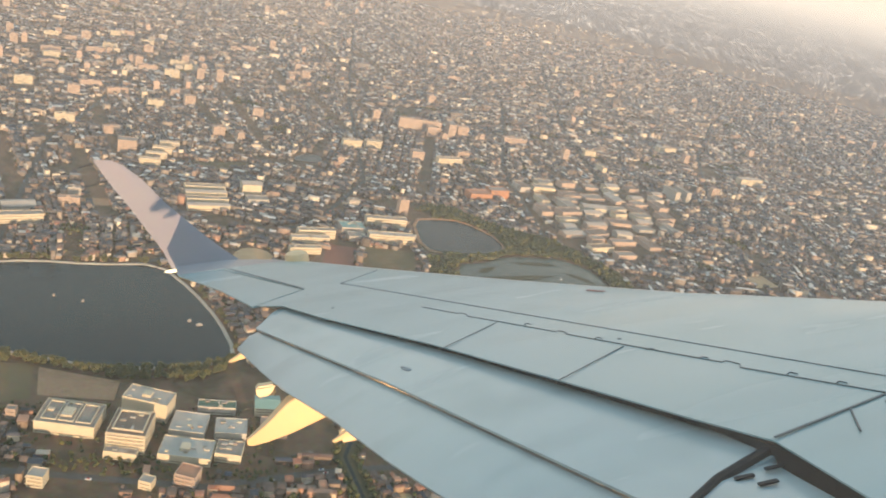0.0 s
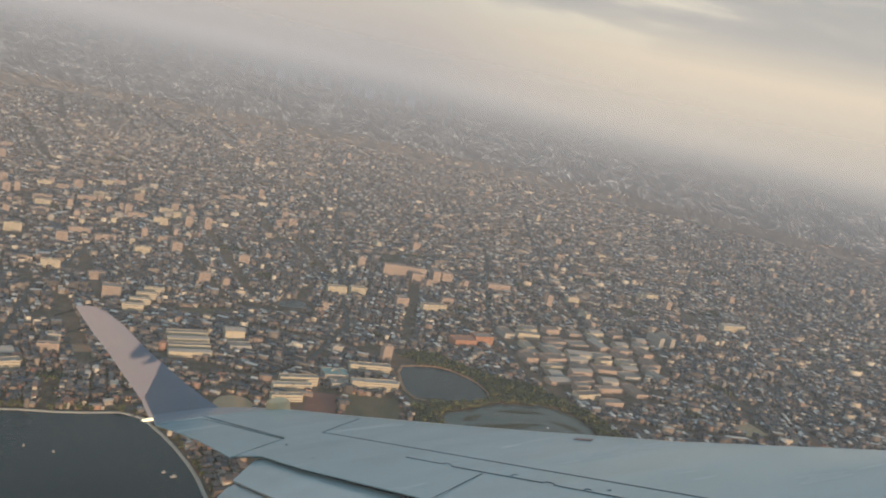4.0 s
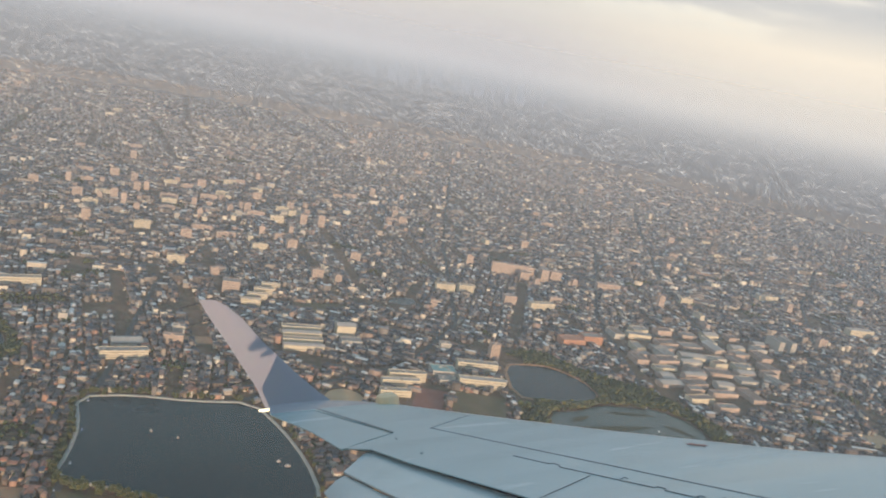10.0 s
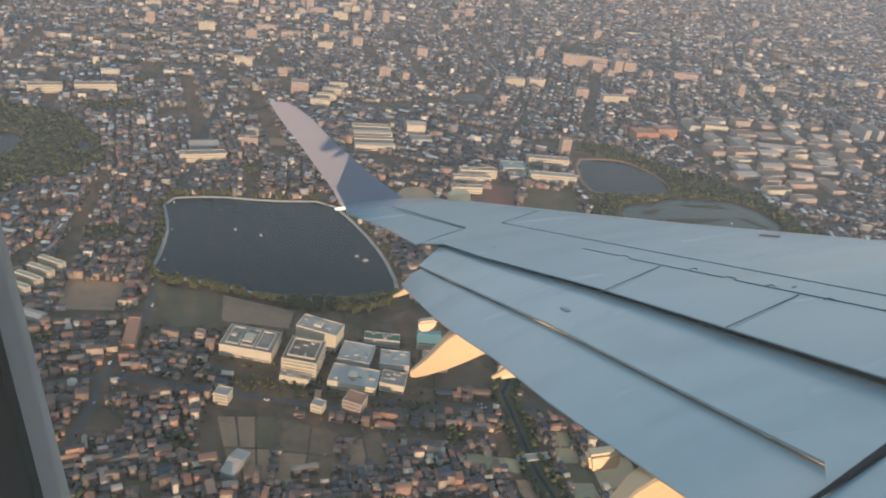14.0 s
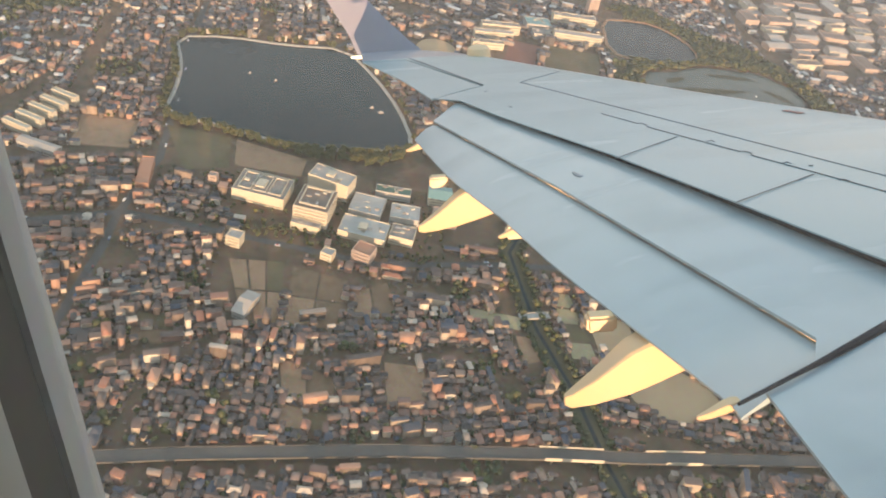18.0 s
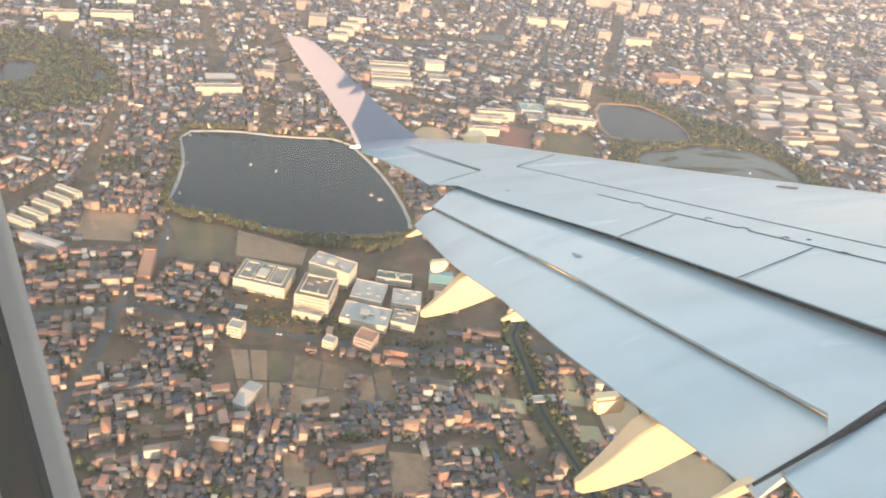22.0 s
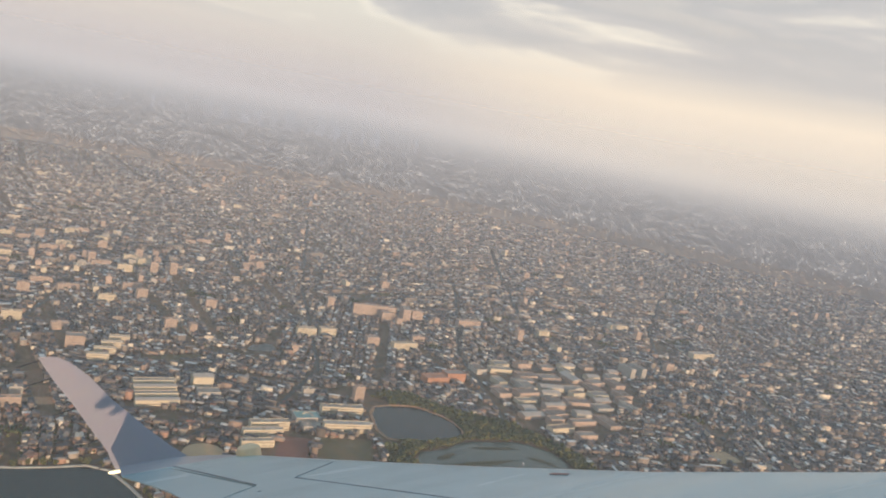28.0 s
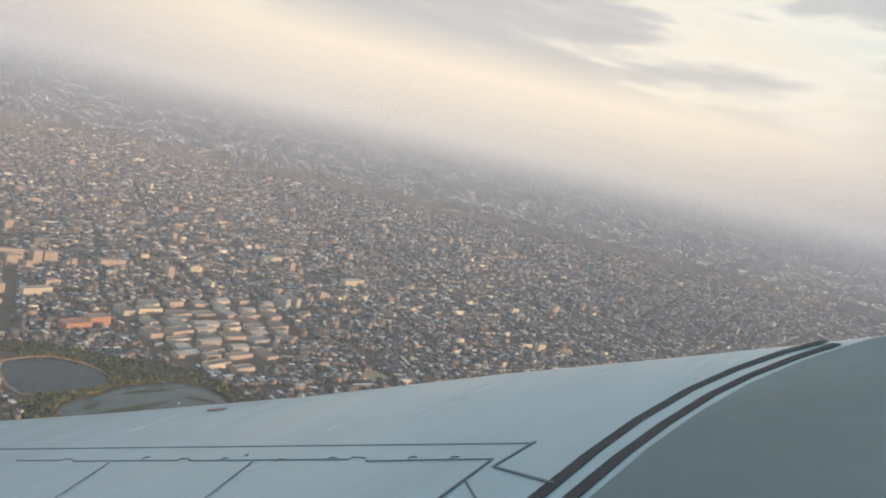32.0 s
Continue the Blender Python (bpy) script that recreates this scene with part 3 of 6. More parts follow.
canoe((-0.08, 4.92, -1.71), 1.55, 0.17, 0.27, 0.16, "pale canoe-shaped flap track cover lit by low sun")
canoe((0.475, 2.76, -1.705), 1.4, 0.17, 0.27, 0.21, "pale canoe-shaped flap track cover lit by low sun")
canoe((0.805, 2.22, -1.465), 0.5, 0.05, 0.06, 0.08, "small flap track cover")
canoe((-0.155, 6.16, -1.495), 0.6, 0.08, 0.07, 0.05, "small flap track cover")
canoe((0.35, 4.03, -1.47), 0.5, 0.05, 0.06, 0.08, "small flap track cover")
for x, y, s in ((0.04, 5.12, 1.0), (0.62, 2.93, 0.8), (0.42, 4.05, 0.6)):
    part("flap_bracket", box_mesh("flap_bracket", x - 0.03, x + 0.09, y - 0.05 * s, y + 0.05 * s, Z0 - 0.33, Z0 - 0.262, FAIRING_SUN_TINT, 0.012), None, wing)

# winglet
wl_lead = [(0.02, 9.68, -1.16), (-0.11, 9.75, -1.06), (-0.35, 9.83, -0.83), (-0.53, 9.89, -0.63), (-0.72, 9.95, -0.43), (-0.93, 10.03, -0.15), (-1.12, 10.09, 0.03), (-1.24, 10.1, 0.1)]
wl_tail = [(-0.7, 9.68, -1.23), (-0.74, 9.72, -1.14), (-0.8, 9.78, -0.97), (-0.94, 9.86, -0.74), (-1.11, 9.95, -0.44), (-1.28, 10.03, -0.17), (-1.36, 10.07, -0.03), (-1.44, 10.1, 0.13)]
wl_rings = []
for a, b in zip(wl_lead, wl_tail):
    a, b = Vector(a), Vector(b)
    c = (a - b).length
    n = Vector((0, 1, 0.25)).normalized() * c * 0.045
    wl_rings.append([a, a.lerp(b, 0.08) - n * 0.7, a.lerp(b, 0.3) - n, a.lerp(b, 0.7) - n * 0.6, b - n * 0.06, b + n * 0.06, a.lerp(b, 0.7) + n * 0.6, a.lerp(b, 0.3) + n, a.lerp(b, 0.08) + n * 0.7])
part("winglet", loft("winglet", wl_rings, WINGLET_PAINT), None, wing, "upswept lilac-grey winglet")
for k, f in enumerate((0.16, 0.36, 0.55, 0.76, 0.96)):
    i = min(6, int(f * 7))
    p = Vector(wl_tail[i]).lerp(Vector(wl_tail[i + 1]), f * 7 - i)
    rod("static_wick", [p, p + Vector((-0.13, -0.01, -0.025)), p + Vector((-0.24, -0.015, -0.045))], [0.007, 0.005, 0.004], SEAL, wing, 6)
lamp_rings = [[(-0.74 + dx, 9.68 + r * math.cos(a), -1.205 + 0.6 * r * math.sin(a)) for a in [i * math.tau / 10 for i in range(10)]] for dx, r in ((-0.06, 0.006), (-0.045, 0.022), (0.0, 0.03), (0.09, 0.028), (0.12, 0.01))]
part("position_lamp", loft("position_lamp", lamp_rings, LAMP_GLASS), None, wing, "small glowing position lamp")
dome = [[(0.63 + r * 0.13 * math.cos(a) + 0.0, 8.95 + r * 0.20 * math.sin(a), Z0 - 0.03 + h) for a in [i * math.tau / 16 for i in range(16)]] for r, h in ((1.0, 0.0), (0.97, 0.06), (0.88, 0.095), (0.6, 0.118), (0.3, 0.126), (0.08, 0.128))]
part("lamp_dome", loft("lamp_dome", dome, FAIRING_SUN_TINT), None, wing, "cream dome on the leading edge")

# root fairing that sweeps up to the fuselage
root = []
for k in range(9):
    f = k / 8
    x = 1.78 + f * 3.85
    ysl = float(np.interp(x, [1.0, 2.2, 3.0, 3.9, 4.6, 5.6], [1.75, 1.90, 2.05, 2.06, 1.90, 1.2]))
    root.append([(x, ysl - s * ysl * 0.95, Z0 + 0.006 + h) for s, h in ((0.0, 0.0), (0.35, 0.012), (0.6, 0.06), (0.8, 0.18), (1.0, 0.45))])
part("root_fairing", loft("root_fairing", root, ROOT_SHADE, closed=False), None, wing, "wing root fairing, blue-grey darkened in colour for shade")

# ---------------------------------------------------------------- cabin side and window
WIN = (-0.0675, 0.56, -0.24, 0.13)


def round_rect(x0, x1, z0, z1, r, y, grow=0.0, steps=8):
    pts = []
    for cx, cz, a0 in ((x1 - r, z1 - r, 0), (x0 + r, z1 - r, 90), (x0 + r, z0 + r, 180), (x1 - r, z0 + r, 270)):
        for i in range(steps + 1):
            a = radians(a0 + 90 * i / steps)
            pts.append((cx + (r + grow) * math.cos(a), y, cz + (r + grow) * math.sin(a)))
    return pts


surround = new("cabin_window")
surround.matrix_world = CRAFT @ Matrix.Rotation(radians(-2), 4, "Y")
tagged(surround, "beige cabin window surround with a dark gasket", "window")
part("outer_rim", loft("outer_rim", [round_rect(*WIN, 0.09, y, g) for y, g in ((0.137, 0.001), (0.135, 0.0), (0.130, -0.0006), (0.1255, -0.0004), (0.1245, 0.0008))], RIM, caps=False), None, surround, "grey metal window rim")
part("gasket", loft("gasket", [round_rect(*WIN, 0.09, y, g) for y, g in ((0.1247, 0.0006), (0.120, 0.0012), (0.1155, 0.0022))], GASKET, caps=False), None, surround, "dark rubber window gasket")
part("reveal", loft("reveal", [round_rect(*WIN, 0.09, y, g) for y, g in ((0.1157, 0.0020), (0.112, 0.0032), (0.09, 0.016), (0.05, 0.05), (0.0, 0.11), (-0.01, 0.20))], CABIN_PLASTIC, caps=False), None, surround, "beige plastic window reveal")
pane_loop = round_rect(*WIN, 0.09, 0.132, 0.003)
pane = part("pane", mesh_from("pane", pane_loop + [(x, y + 0.002, z) for x, y, z in pane_loop], [tuple(range(len(pane_loop)))], [PANE]), None, surround, "clear window pane with an added pale veil")
pane.visible_shadow = False

fuselage = new("fuselage")
fuselage.matrix_world = CRAFT
tagged(fuselage, "white airliner fuselage section round the cabin", "airplane fuselage")
verts, faces = [], []
xs = [-4.0, -2.0, -1.0, -0.4, -0.16, 0.63, 0.85, 1.2, 1.64, 2.0, 2.43, 2.8, 3.2, 4.0, 7.0]
angles = [i * math.tau / 48 for i in range(48)]
for x in xs:
    for a in angles:
        verts.append((x, -1.61 + 1.81 * math.cos(a), -0.25 + 1.81 * math.sin(a)))
for i in range(len(xs) - 1):
    for j in range(48):
        zc = -0.25 + 1.81 * math.sin((j + 0.5) * math.tau / 48)
        yc = math.cos((j + 0.5) * math.tau / 48)
        if xs[i] == -0.16 and yc > 0 and -0.42 < zc < 0.32:
            continue
        if xs[i] in (-0.16, 0.85, 1.64, 2.43) and yc < 0 and -0.3 < zc < 0.12:
            continue
        a, b = i * 48 + j, i * 48 + (j + 1) % 48
        faces.append((a, b, b + 48, a + 48))
faces.append(tuple(range(48)))
faces.append(tuple(reversed(range(14 * 48, 15 * 48))))
part("skin", mesh_from("skin", verts, faces, [FUSELAGE], smooth=True), None, fuselage)
part("lining", mesh_from("lining", [(-0.16 + 0.79 * a, y, -0.42 + 0.76 * b) for y in (-0.02,) for a, b in ((-0.5, -0.3), (1.5, -0.3), (1.5, 1.3), (-0.5, 1.3), (0, 0.02), (1, 0.02), (1, 0.98), (0, 0.98))], [(0, 1, 5, 4), (1, 2, 6, 5), (2, 3, 7, 6), (3, 0, 4, 7)], [CABIN_PLASTIC]), None, surround)

# ---------------------------------------------------------------- ground, distance, water
rng = np.random.RandomState(7)
rng_far = np.random.RandomState(3)
FAR = 4700.0


def rim(radius, steps=120):
    """An arc round the plain that runs out straight along the low sun's light."""
    arc = [(radius * math.sin(a), radius * math.cos(a)) for a in [radians(-80 + 128 * j / steps) for j in range(steps + 1)]]
    return arc + [(arc[-1][0] + s * math.sin(radians(138)), arc[-1][1] + s * math.cos(radians(138))) for s in (radius * 0.12, radius * 0.24, radius * 0.355)]




def disc(name, radius, rings, sides, mat):
    verts, faces = [(0, 0, 0)], []
    for i in range(1, rings + 1):
        for j in range(sides):
            a = j * math.tau / sides
            verts.append((radius * i / rings * math.sin(a), radius * i / rings * math.cos(a), 0))
    for j in range(sides):
        faces.append((0, 1 + (j + 1) % sides, 1 + j))
    for i in range(rings - 1):
        for j in range(sides):
            a, b = 1 + i * sides + j, 1 + i * sides + (j + 1) % sides
            faces.append((a, b, b + sides, a + sides))
    return mesh_from(name, verts, faces, [mat])


ground = new("ground", disc("ground", 9000.0, 24, 96, GROUND))
tagged(ground, "dark patchwork of asphalt and yards between houses", "ground", kind="structure")


def distance_material():
    m = bpy.data.materials.new("hazy_distance")
    m.use_nodes = True
    n, l = m.node_tree.nodes, m.node_tree.links
    n.clear()
    tc = n.new("ShaderNodeTexCoord")
    sp = n.new("ShaderNodeSeparateXYZ")
    l.new(tc.outputs["Object"], sp.inputs[0])
    h = n.new("ShaderNodeMath")
    h.operation = "DIVIDE"
    h.inputs[1].default_value = ALT * 1.0857
    l.new(sp.outputs["Z"], h.inputs[0])
    # the plain laid out in true perspective beyond the built town
    room = n.new("ShaderNodeMath")
    room.operation = "SUBTRACT"
    room.inputs[0].default_value = ALT + 7.4
    l.new(sp.outputs["Z"], room.inputs[1])
    far = n.new("ShaderNodeMath")
    far.operation = "DIVIDE"
    far.inputs[0].default_value = ALT + 7.4
    l.new(room.outputs[0], far.inputs[1])
    laid = n.new("ShaderNodeVectorMath")
    laid.operation = "SCALE"
    flat_xy = n.new("ShaderNodeCombineXYZ")
    l.new(sp.outputs["X"], flat_xy.inputs[0])
    l.new(sp.outputs["Y"], flat_xy.inputs[1])
    l.new(flat_xy.outputs[0], laid.inputs[0])
    l.new(far.outputs[0], laid.inputs["Scale"])
    # roofs by compass and distance, deep rows seen side-on
    reach = n.new("ShaderNodeVectorMath")
    reach.operation = "LENGTH"
    l.new(laid.outputs[0], reach.inputs[0])
    compass = n.new("ShaderNodeMath")
    compass.operation = "ARCTAN2"
    l.new(sp.outputs["X"], compass.inputs[0])
    l.new(sp.outputs["Y"], compass.inputs[1])
    depth = n.new("ShaderNodeMath")
    depth.operation = "LOGARITHM"
    depth.inputs[1].default_value = math.e
    l.new(reach.outputs["Value"], depth.inputs[0])
    place = n.new("ShaderNodeCombineXYZ")
    l.new(compass.outputs[0], place.inputs[0])
    l.new(depth.outputs[0], place.inputs[1])
    sized = n.new("ShaderNodeVectorMath")
    sized.operation = "MULTIPLY"
    sized.inputs[1].default_value = (400.0, 46.0, 0)
    l.new(place.outputs[0], sized.inputs[0])
    cells = n.new("ShaderNodeTexVoronoi")
    cells.inputs["Scale"].default_value = 1.0
    l.new(sized.outputs[0], cells.inputs["Vector"])
    part_of = n.new("ShaderNodeSeparateColor")
    l.new(cells.outputs["Color"], part_of.inputs[0])
    roofs = ramp_node(n, [(0.0, (0.092, 0.080, 0.076)), (0.36, (0.135, 0.116, 0.108)), (0.64, (0.185, 0.156, 0.138)), (0.80, (0.28, 0.232, 0.20)), (0.92, (0.46, 0.385, 0.325))], "CONSTANT")
    l.new(part_of.outputs[0], roofs.inputs[0])
    nz = n.new("ShaderNodeTexNoise")
    nz.inputs["Scale"].default_value, nz.inputs["Detail"].default_value, nz.inputs["Roughness"].default_value = 1.0, 4.0, 0.6
    broad = n.new("ShaderNodeVectorMath")
    broad.operation = "MULTIPLY"
    broad.inputs[1].default_value = (34.0, 11.0, 0)
    l.new(place.outputs[0], broad.inputs[0])
    l.new(broad.outputs[0], nz.inputs["Vector"])
    quarters = ramp_node(n, [(0.34, 0.5), (0.46, 0.9), (0.58, 1.2), (0.70, 1.7)])
    l.new(nz.outputs["Fac"], quarters.inputs[0])
    mul = n.new("ShaderNodeMix")
    mul.data_type, mul.blend_type = "RGBA", "MULTIPLY"
    mul.inputs[0].default_value = 1.0
    l.new(roofs.outputs[0], mul.inputs[6])
    l.new(quarters.outputs[0], mul.inputs[7])
    # haze and the low warm glow are painted into the backdrop's emitted colour
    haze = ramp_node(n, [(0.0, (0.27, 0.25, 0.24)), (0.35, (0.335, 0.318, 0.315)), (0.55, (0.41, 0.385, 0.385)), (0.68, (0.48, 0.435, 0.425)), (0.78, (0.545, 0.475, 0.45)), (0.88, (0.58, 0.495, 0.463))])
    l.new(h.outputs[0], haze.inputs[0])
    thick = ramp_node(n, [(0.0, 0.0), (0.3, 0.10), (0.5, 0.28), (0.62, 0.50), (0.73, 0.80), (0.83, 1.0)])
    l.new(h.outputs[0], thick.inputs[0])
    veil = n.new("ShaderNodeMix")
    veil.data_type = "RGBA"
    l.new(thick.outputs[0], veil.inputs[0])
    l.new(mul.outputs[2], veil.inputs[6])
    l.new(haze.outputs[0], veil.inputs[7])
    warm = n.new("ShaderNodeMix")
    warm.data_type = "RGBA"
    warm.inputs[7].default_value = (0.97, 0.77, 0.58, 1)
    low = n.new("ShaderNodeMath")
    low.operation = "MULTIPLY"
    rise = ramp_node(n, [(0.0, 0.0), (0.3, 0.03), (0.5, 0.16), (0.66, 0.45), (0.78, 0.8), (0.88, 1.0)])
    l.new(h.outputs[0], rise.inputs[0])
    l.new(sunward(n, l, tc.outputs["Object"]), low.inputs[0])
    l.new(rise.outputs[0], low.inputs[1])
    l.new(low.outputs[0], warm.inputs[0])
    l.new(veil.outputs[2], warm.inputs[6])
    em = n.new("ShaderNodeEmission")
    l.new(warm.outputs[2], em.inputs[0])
    out = n.new("ShaderNodeOutputMaterial")
    l.new(em.outputs[0], out.inputs[0])
    return m


ring_v, ring_f = [], []
for x, y in rim(FAR):
    top = ALT + 4 + 7 * noise.noise(Vector((x / 1600, y / 1600, 0)))
    ring_v += [(x, y, z) for z in (0, ALT / 3, ALT / 1.5, top)]
for j in range(len(ring_v) // 4 - 1):
    for i in range(3):
        a, b = j * 4 + i, (j + 1) * 4 + i
        ring_f.append((a, b, b + 1, a + 1))
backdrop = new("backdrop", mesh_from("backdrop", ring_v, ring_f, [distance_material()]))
skyline_v, skyline_f = [], []
for _ in range(38):
    az, top, half = radians(rng_far.normal(1.5, 4.2)), ALT - FAR * math.tan(radians(rng_far.uniform(1.15, 1.85))), radians(rng_far.uniform(0.03, 0.11))
    b0 = len(skyline_v)
    skyline_v += [(r * math.sin(a), r * math.cos(a), z) for z in (ALT - FAR * math.tan(radians(2.5)), top) for r, a in ((FAR - 40, az - half), (FAR - 40, az + half), (FAR + 1, az + half), (FAR + 1, az - half))]
    skyline_f += [tuple(b0 + q for q in f) for f in ((4, 5, 6, 7), (0, 1, 5, 4), (1, 2, 6, 5), (2, 3, 7, 6), (3, 0, 4, 7))]
# the towers' haze is painted in as one flat glowing grey
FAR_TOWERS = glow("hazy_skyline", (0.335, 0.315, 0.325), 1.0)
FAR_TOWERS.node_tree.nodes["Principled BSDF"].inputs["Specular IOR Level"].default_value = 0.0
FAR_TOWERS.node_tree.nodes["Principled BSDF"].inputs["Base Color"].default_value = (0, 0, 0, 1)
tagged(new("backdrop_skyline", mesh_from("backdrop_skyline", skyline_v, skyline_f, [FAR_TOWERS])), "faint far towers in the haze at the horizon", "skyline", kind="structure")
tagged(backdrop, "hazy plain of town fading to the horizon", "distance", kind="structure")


HAZE_AT = 560.0


def haze_material():
    """An added sheet standing in for thin evening haze, scattering the daylight: clear at the foot, thickest at the
    horizon, clear again above it.
    """
    m = bpy.data.materials.new("evening_haze")
    m.use_nodes = True
    n, l = m.node_tree.nodes, m.node_tree.links
    n.clear()
    tc = n.new("ShaderNodeTexCoord")
    sp = n.new("ShaderNodeSeparateXYZ")
    l.new(tc.outputs["Object"], sp.inputs[0])
    h = n.new("ShaderNodeMath")
    h.operation = "DIVIDE"
    h.inputs[1].default_value = ALT / 0.7
    l.new(sp.outputs["Z"], h.inputs[0])
    # opacity painted by height as for even haze all the way to the plain: the line of sight runs longer through it the
    # nearer it comes to the horizon
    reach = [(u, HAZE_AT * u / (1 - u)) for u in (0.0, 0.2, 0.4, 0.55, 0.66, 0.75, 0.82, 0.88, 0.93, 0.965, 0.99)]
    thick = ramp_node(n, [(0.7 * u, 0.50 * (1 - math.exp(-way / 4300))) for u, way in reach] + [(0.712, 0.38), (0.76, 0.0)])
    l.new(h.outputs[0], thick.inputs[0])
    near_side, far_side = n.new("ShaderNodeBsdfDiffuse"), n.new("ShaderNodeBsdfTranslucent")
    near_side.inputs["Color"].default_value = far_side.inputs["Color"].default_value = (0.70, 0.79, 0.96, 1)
    both = n.new("ShaderNodeMixShader")
    l.new(near_side.outputs[0], both.inputs[1])
    l.new(far_side.outputs[0], both.inputs[2])
    clear = n.new("ShaderNodeBsdfTransparent")
    mix = n.new("ShaderNodeMixShader")
    l.new(thick.outputs[0], mix.inputs[0])
    l.new(clear.outputs[0], mix.inputs[1])
    l.new(both.outputs[0], mix.inputs[2])
    out = n.new("ShaderNodeOutputMaterial")
    l.new(mix.outputs[0], out.inputs[0])
    return m


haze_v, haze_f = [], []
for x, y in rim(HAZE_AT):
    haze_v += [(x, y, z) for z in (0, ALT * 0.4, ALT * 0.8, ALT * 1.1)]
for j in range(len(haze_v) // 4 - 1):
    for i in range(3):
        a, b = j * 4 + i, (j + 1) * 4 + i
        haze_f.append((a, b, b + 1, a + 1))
tagged(new("haze", mesh_from("haze", haze_v, haze_f, [haze_material()], smooth=True)), "thin translucent sheet added for evening haze over the plain", "haze", kind="structure")


# the plan's own unit in metres
UNIT = 0.62


def pulled(pts):
    """The plan in metres, its near part drawn a little towards the eye."""
    return [(UNIT * x * float(np.interp(y, [1480, 1640], [0.945, 1.0])), UNIT * y * float(np.interp(y, [1480, 1640], [0.945, 1.0]))) for x, y in pts]


PONDS = {
    "main": [(-543, 1419), (-459, 1459), (-349, 1475), (-236, 1501), (-160, 1417), (-102, 1322), (-60, 1215), (-81, 1183), (-167, 1150), (-259, 1133), (-359, 1148), (-466, 1152), (-474, 1228), (-494, 1314)],
    "second": [(296, 1862), (360, 1890), (420, 1898), (486, 1840), (512, 1760), (470, 1712), (382, 1678), (305, 1690)],
    "marsh": [(372, 1630), (440, 1652), (505, 1712), (580, 1728), (650, 1742), (722, 1690), (742, 1600), (690, 1535), (600, 1515), (540, 1540), (473, 1518), (392, 1540)],
    "park": [(-945, 1485), (-888, 1500), (-896, 1571), (-963, 1560)],
    "park2": [(-780, 1530), (-744, 1549), (-780, 1596)],
    "small": [(-22, 2185), (71, 2199), (60, 2270), (10, 2265)],
}
WOODS = [pulled(w) for w in [[(271, 1912), (386, 1994), (528, 1894), (655, 1856), (777, 1699), (851, 1535), (653, 1485), (408, 1469), (329, 1479), (303, 1657)],
         [(-861, 1379), (-803, 1392), (-744, 1451), (-700, 1547), (-835, 1666), (-955, 1679), (-1100, 1646), (-1050, 1400)]]]


def smooth_loop(pts, rounds=2):
    for _ in range(rounds):
        pts = [q for i, p in enumerate(pts) for q in ((p[0] * 0.78 + pts[(i + 1) % len(pts)][0] * 0.22, p[1] * 0.78 + pts[(i + 1) % len(pts)][1] * 0.22), (p[0] * 0.22 + pts[(i + 1) % len(pts)][0] * 0.78, p[1] * 0.22 + pts[(i + 1) % len(pts)][1] * 0.78))]
    return pts


def grown(pts, d):
    """The loop moved outward by d."""
    area = sum(p[0] * q[1] - q[0] * p[1] for p, q in zip(pts, pts[1:] + pts[:1]))
    s = -1 if area > 0 else 1
    res = []
    for i, p in enumerate(pts):
        a, b = pts[i - 1], pts[(i + 1) % len(pts)]
        t = Vector((b[0] - a[0], b[1] - a[1])).normalized()
        res.append((p[0] - s * t.y * -1 * -1 * d, p[1] + s * t.x * d))
    return res


def sheet(name, pts, z, mat, label, category, kind="structure"):
    me = mesh_from(name, [(x, y, z) for x, y in pts], [tuple(range(len(pts)))], [mat])
    if me.polygons[0].normal.z < 0:
        me.flip_normals()
    return tagged(new(name, me), label, category, kind=kind)


def bank_ring(pts, width, height, mat, label):
    loops = [[(x, y, 0.05) for x, y in grown(pts, width)], [(x, y, height) for x, y in grown(pts, width * 0.75)], [(x, y, height) for x, y in grown(pts, width * 0.2)], [(x, y, 0.1) for x, y in pts]]
    me = loft("pond_bank", loops, mat, caps=False, smooth=False)
    return tagged(new("pond_bank", me), label, "embankment", kind="structure")


POND_LOOPS = {}
for key, pts in PONDS.items():
    loop = smooth_loop(pulled(pts), 1 if key in ("main", "second", "marsh") else 2)
    POND_LOOPS[key] = loop
    sheet("water", loop, 0.4, SHALLOW if key == "marsh" else WATER, "shallow greenish pond water" if key == "marsh" else "dark calm pond water", "water")
bank_ring(POND_LOOPS["main"], 4.6, 1.4, BANK, "pale concrete path and bank round the large pond")
for cx, cy, a, b, turn in ((505, 1596, 96, 11, 20), (625, 1585, 62, 10, 2), (440, 1618, 30, 9, 40), (570, 1690, 58, 8, 12), (668, 1642, 34, 9, -30)):
    c, s = math.cos(radians(turn)), math.sin(radians(turn))
    isle = []
    for q in range(22):
        e = q * math.tau / 22
        k = 1 + 0.35 * noise.noise(Vector((math.cos(e) * 1.3 + cx, math.sin(e) * 1.3, 0)))
        isle.append((UNIT * (cx + k * (c * a * math.cos(e) - s * b * math.sin(e))), UNIT * (cy + k * (s * a * math.cos(e) + c * b * math.sin(e)))))
    sheet("reed_island", isle, 0.75, REEDS, "low reedy island in the marsh pond", "island")
bank_ring(POND_LOOPS["second"], 5.0, 1.2, SOIL, "earth bank round a pond")

FIELDS = []


